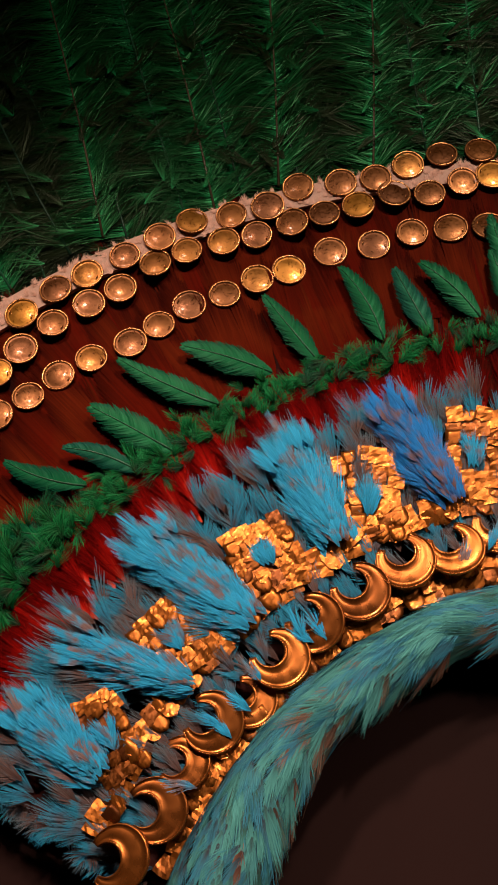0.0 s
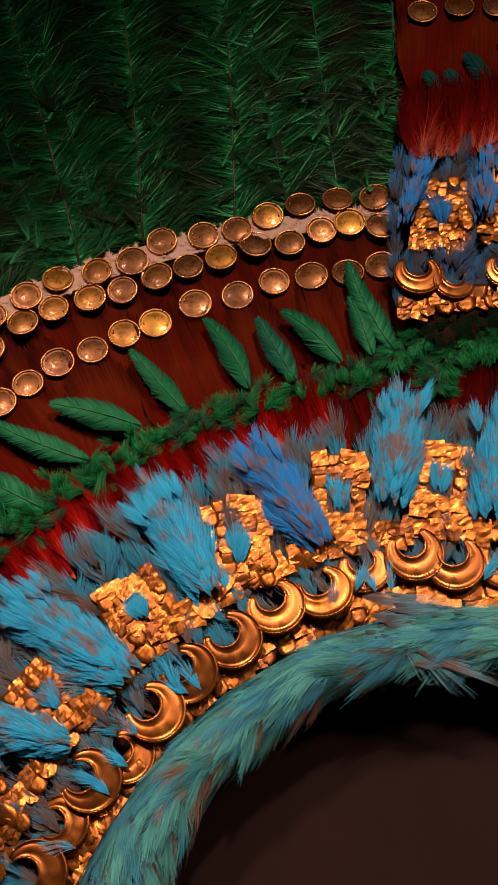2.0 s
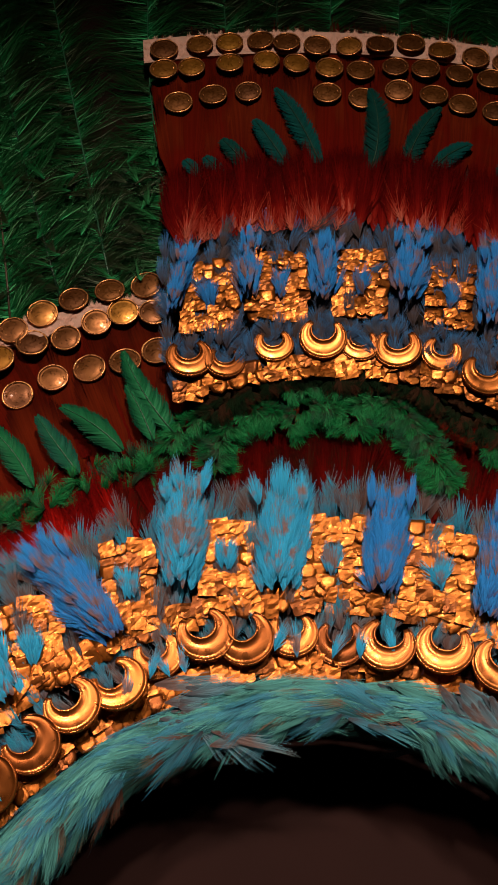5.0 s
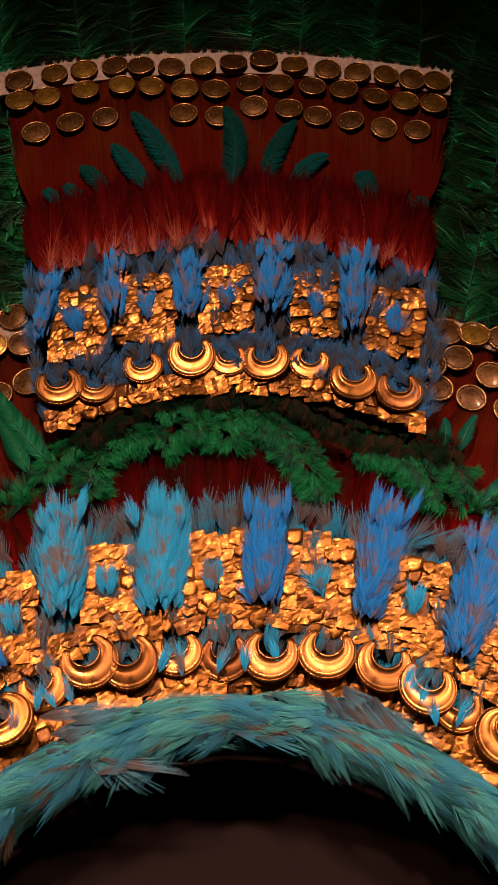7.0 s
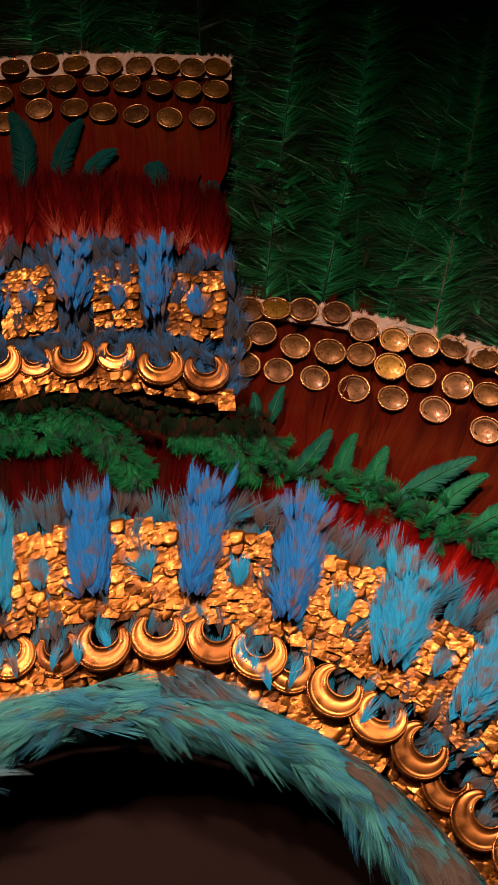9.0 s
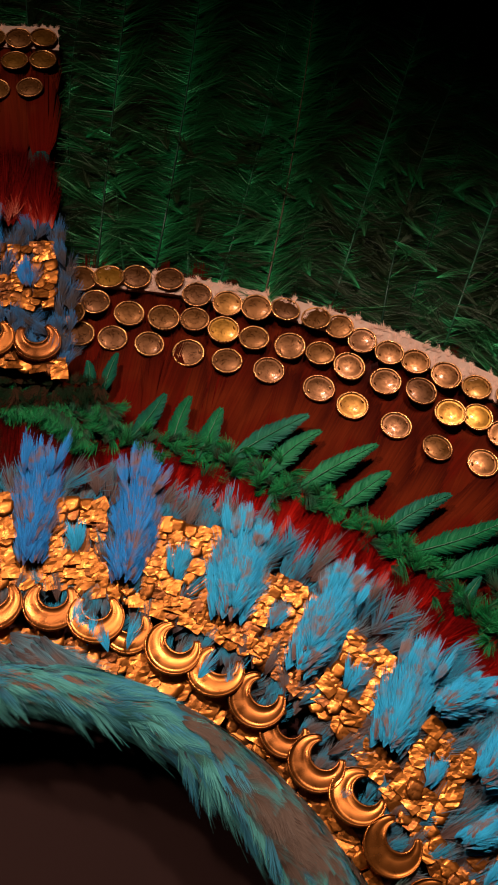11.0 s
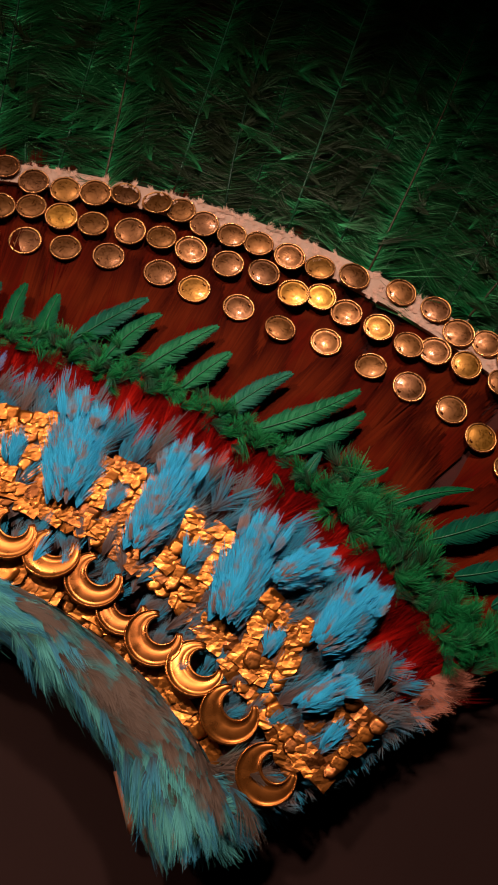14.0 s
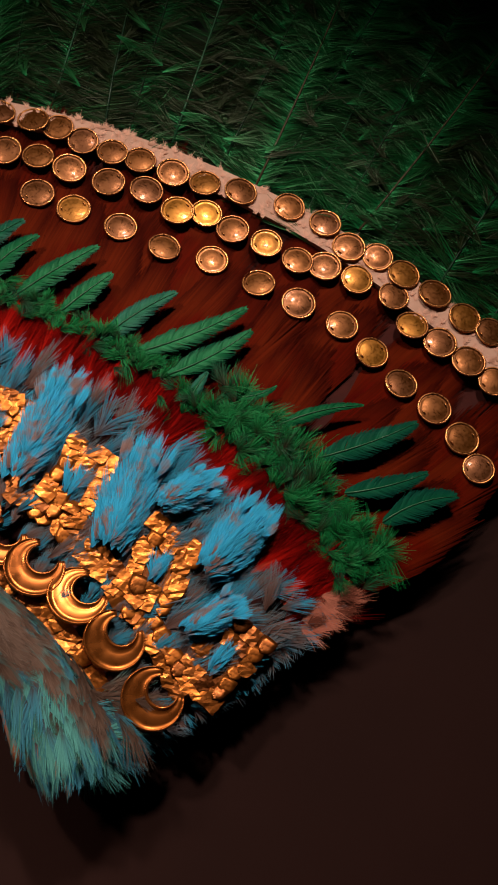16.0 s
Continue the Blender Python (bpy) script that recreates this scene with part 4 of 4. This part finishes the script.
PANEL_OUTER = [
    (-173, 834), (-141, 842), (-114, 846), (-86, 850), (-62, 849), (-34, 846), (-5, 846), (23, 850), (51,
    853), (79, 845), (109, 837), (136, 832), (162, 828), (185, 821), (207, 818)]
PANEL_INNER = [
    (-171, 809), (-146, 813), (-112, 820), (-79, 825), (-52, 822), (-22, 818), (6, 816), (37, 822), (64, 821),
    (94, 816), (122, 811), (150, 801), (176, 794), (201, 790)]
PANEL_LOW = [
    (-154, 769), (-124, 780), (-93, 785), (-23, 787), (8, 782), (40, 793), (71, 789), (96, 779), (125, 772),
    (154, 762), (183, 758)]
CRESCENTS = [
    (-291, 1), (-279, 33), (-272, 64), (-261, 92), (-243, 111), (-232, 141), (-217, 169), (-194, 196), (-171,
    223), (-143, 239), (-119, 261), (-89, 276), (-62, 275), (-31, 281), (1, 277), (31, 276), (69, 276), (106,
    266), (133, 250), (152, 237), (178, 216), (202, 193), (223, 167), (235, 142), (249, 117), (268, 90), (280,
    55), (289, 12)]
PANEL_CRESCENTS = [
    (-121, 502), (-94, 501), (-57, 518), (-19, 525), (10, 522), (39, 519), (73, 517), (106, 499), (140, 488)]

MOON = crescent_mesh()
for k, (x, y) in enumerate(CRESCENTS):
    x, y = x / 1000 * 1.003, y / 1000 * 1.0 - (y / 1000 - 0.22) * 0.01
    hidden = k in (2, 4, 10, 13, 14, 19, 23)
    size = 0.0176 if hidden else 0.0198
    ang = math.degrees(math.atan2(y, x)) - 90
    m = pose(x, y, 0.0105 if hidden else 0.0190 if k in (0, 27) else 0.0148, RNG.normal(0, 5) - 2, RNG.normal(0, 5), (ang * 1.05 + 8 if x < 0 else ang * 0.95) + RNG.normal(0, 6)) @ Matrix.Scale(size, 4)
    part("crescent", MOON, crown, m, "gold crescent partly under others" if hidden else "polished gold crescent with a raised rim")
for k, (x, y) in enumerate(PANEL_CRESCENTS):
    x, y = x / 1000 * 0.98, y / 1000 - 0.012
    small = k in (1, 2, 4, 6)
    m = pose(x, y, 0.0165 if small else 0.0185, RNG.normal(0, 4), RNG.normal(0, 4), -x * 60 + RNG.normal(0, 5)) @ Matrix.Scale(0.0155 if small else 0.0185, 4)
    part("crescent", MOON, crown, m, "polished gold crescent with a raised rim")

# gold caps


def cap_mesh(seed):
    rnd = random.Random(seed)
    prof = [(0.0, 0.056), (0.2, 0.053), (0.4, 0.042), (0.58, 0.024), (0.72, 0.002), (0.80, -0.004), (0.90, 0.010), (0.97, -0.03)]
    seg = 28
    verts, faces = [(0, 0, prof[0][1])], []
    wob = [1 + 0.02 * rnd.uniform(-1, 1) for _ in range(seg)]
    for r, z in prof[1:]:
        for j in range(seg):
            a = 2 * math.pi * j / seg
            verts.append((r * math.cos(a) * wob[j], r * math.sin(a) * wob[j], z))
    for j in range(seg):
        faces.append((0, 1 + j, 1 + (j + 1) % seg))
    for i in range(len(prof) - 2):
        for j in range(seg):
            a, b = 1 + i * seg, 1 + (i + 1) * seg
            faces.append((a + j, b + j, b + (j + 1) % seg, a + (j + 1) % seg))
    faces.append(tuple(1 + (len(prof) - 2) * seg + j for j in range(seg))[::-1])
    return mesh_of("gold_cap", verts, faces, CAP)


def cap_rim_mesh(seed):
    rnd = random.Random(seed)
    seg, ring_seg = 28, 6
    verts, faces = [], []
    for i in range(seg):
        a = 2 * math.pi * i / seg
        r, z = 0.95 + 0.012 * rnd.uniform(-1, 1), 0.025 + 0.012 * rnd.uniform(-1, 1)
        for j in range(ring_seg):
            b = 2 * math.pi * j / ring_seg
            q = r + 0.070 * math.cos(b)
            verts.append((q * math.cos(a), q * math.sin(a), z + 0.062 * math.sin(b)))
    for i in range(seg):
        for j in range(ring_seg):
            c, e = i * ring_seg, (i + 1) % seg * ring_seg
            faces.append((c + j, e + j, e + (j + 1) % ring_seg, c + (j + 1) % ring_seg))
    return mesh_of("cap_rim", verts, faces, RIM_GOLD)


def stitch_mesh():
    """A bent wire loop that holds a cap down."""
    return tube("stitch", [(0.0, -0.13, -0.02), (0.02, -0.09, 0.055), (0.0, 0.0, 0.075), (-0.02, 0.09, 0.055), (0.0, 0.13, -0.02)], [0.032, 0.036, 0.036, 0.036, 0.032], RIM_GOLD, 5)


STITCH = stitch_mesh()
CAPS = [cap_mesh(k) for k in range(5)]
CAP_RIMS = [cap_rim_mesh(k) for k in range(3)]
for rows, h, size in ((RIM_OUTER, -0.0018, 0.0124), (RIM_INNER, -0.0022, 0.0124), (RIM_LOW, -0.0046, 0.0124), (PANEL_OUTER, 0.0125, 0.0122), (PANEL_INNER, 0.0125, 0.0122), (PANEL_LOW, 0.0115, 0.0122)):
    for x, y in rows:
        x, y = x / 1000, y / 1000
        x, y = x - (x - 0.5 * x) * h / 0.73, y - (y - 0.03) * h / 0.73
        m = Matrix.Translation((x, y, h)) @ pose(0, 0, 0, RNG.normal(0, 3) - 3, RNG.normal(0, 3), 0) @ pose(0, 0, 0, 0, 0, RNG.uniform(0, 360)) @ Matrix.Scale(size * (0.95 + 0.1 * RNG.random()), 4)
        kind = RNG.integers(3)
        cap = part("gold_cap", CAPS[RNG.integers(5)], crown, m)
        part("cap_rim", CAP_RIMS[kind], cap)
        level = m.to_euler().z
        for flip in (0, math.pi):
            part("stitch", STITCH, cap, Matrix.Rotation(flip - level + RNG.normal(0, 0.15), 4, "Z") @ Matrix.Translation((0.70, 0, 0.01)))

# the plump teal feather roll along the inner edge
NR = 90
rollpts, rollrad = [], []
for i in range(NR + 1):
    s = i / NR
    x, y = ring(-0.01 + 1.02 * s, 0.2315 + (0.007 if s < 0.5 else 0.002) * abs(2 * s - 1) ** 4)
    e = min(s, 1 - s) / 0.03
    rollpts.append((x, y, 0.004 + 0.010 * math.sin(s * math.pi)))
    rollrad.append((0.016 + 0.012 * abs(2 * s - 1) ** 4) * min(1.0, 0.25 + 0.75 * min(1, e) ** 0.5))
roll = part("feather_roll", tube("feather_roll", rollpts, rollrad, FELT_DARK, 10), crown, label="plump roll of teal and blue feathers")


def roll_cover(name, n, lo, hi, mat, length, count, s0=0.0, s1=1.0, over=0.0, inward=0.0):
    s = RNG.uniform(s0, s1, n)
    phi = np.radians(RNG.uniform(lo, hi, n))
    a = np.radians(-2 + s * 186)
    c, z = np.stack([np.cos(a), np.sin(a), 0 * a], 1), np.array((0, 0, 1.0))
    tang = np.stack([-np.sin(a), np.cos(a), 0 * a], 1) * np.where(s < 0.45 + RNG.normal(0, 0.035, n), -1.0, 1.0)[:, None]
    nrm = c * np.cos(phi)[:, None] + z * np.sin(phi)[:, None]
    near = np.minimum(s, 1 - s)
    rad = (0.0165 + 0.016 * np.abs(2 * s - 1) ** 4) * np.clip(0.62 + 0.38 * near / 0.03, 0.4, 1) + over
    p = c * (0.2315 + np.where(s < 0.5, 0.007, 0.002) * np.abs(2 * s - 1) ** 4)[:, None] + z * (0.004 + 0.010 * np.sin(s * math.pi))[:, None] + nrm * rad[:, None]
    down = -c * np.sin(phi)[:, None] + z * np.cos(phi)[:, None]
    lean = 0.14 + inward + 0.09 * RNG.normal(0, 1, n) + 0.25 * np.sin(s * 37.0) + 0.2 * np.sin(s * 91.0 + 1)
    aim = tang + down * (lean * np.where(phi > math.pi / 2, 1, 0.5))[:, None]
    ln = length * (0.7 + 0.5 * RNG.random(n)) * np.clip(0.45 + near / 0.06, 0.45, 1)
    part(name, fans(name, p, aim, ln, 0.0068, count, mat, lift=0.045, wide=0.00042, curl=0.08, loose=0.25, ragged=0.16, up=nrm, open_at=0.45), roll)


roll_cover("outer_plumage", 1700, 5, 168, TEAL, 0.026, 36)
roll_cover("inner_plumage", 420, 150, 205, RUST, 0.018, 22)

roll_cover("inner_fringe", 150, 110, 165, TEAL, 0.030, 30, 0.05, 0.95, 0.001, 0.45)
roll_cover("inner_fringe", 60, 120, 170, RUST, 0.028, 26, 0.55, 0.95, 0.001, 0.45)
roll_cover("rusty_plumage", 210, 50, 165, RUST, 0.024, 22)
roll_cover("brown_plumage", 95, 5, 80, BROWN, 0.021, 36, 0.0, 0.26, 0.0015)
roll_cover("brown_plumage", 130, 70, 130, BROWN, 0.022, 36, 0.10, 0.19, 0.0015)

for x, y, ax, ay, n, mat, lab in ((0.078, 0.236, 0.62, -0.78, 70, SLATE, "slate-blue feather spray"), (-0.098, 0.219, 1.0, -0.06, 60, SLATE, "grey-brown feather spray"),
                                  (0.030, 0.232, 1.0, -0.12, 40, TEAL, "teal feather spray"), (-0.050, 0.232, 1.0, 0.02, 40, TEAL, "teal feather spray")):
    p = np.stack([x + RNG.normal(0, 0.009, n), y + RNG.normal(0, 0.007, n), 0.024 + 0.007 * RNG.random(n)], 1)
    aim = np.tile((ax, ay, -0.16), (n, 1))
    part("feather_spray", fans("feather_spray", p, turned(unit(aim), 0.14), 0.030 + 0.020 * RNG.random(n), 0.009, 44, mat, lift=0.05, wide=0.00042, curl=0.08, loose=0.25, ragged=0.16, open_at=0.45), roll, label=lab)

# the blunt end of the roll
for x, y, ax, ay, n, mat, lab in ((0.238, 0.018, 0.30, -1.0, 60, TEAL, "teal feather spray"), (0.252, 0.016, 0.55, -0.9, 60, TEAL, "teal feather spray"), (0.262, 0.020, 0.75, -0.75, 40, BROWN, "grey-brown feather spray")):
    p = np.stack([x + RNG.normal(0, 0.008, n), y + RNG.normal(0, 0.008, n), 0.010 + 0.014 * RNG.random(n)], 1)
    aim = np.tile((ax, ay, -0.35), (n, 1))
    part("feather_spray", fans("feather_spray", p, turned(unit(aim), 0.4), 0.020 + 0.012 * RNG.random(n), 0.010, 40, mat, lift=0.12, wide=0.0004, curl=0.2, loose=0.4, ragged=0.2, open_at=0.5), roll, label=lab)

# the wooden rod that peeps out below the roll's end
part("rod", tube("rod", [(0.2060, 0.050, -0.014), (0.2050, 0.020, -0.017), (0.2050, 0.011, -0.019)], [0.003, 0.0034, 0.0036], STICK, 8), crown, label="copper-coloured wooden rod")
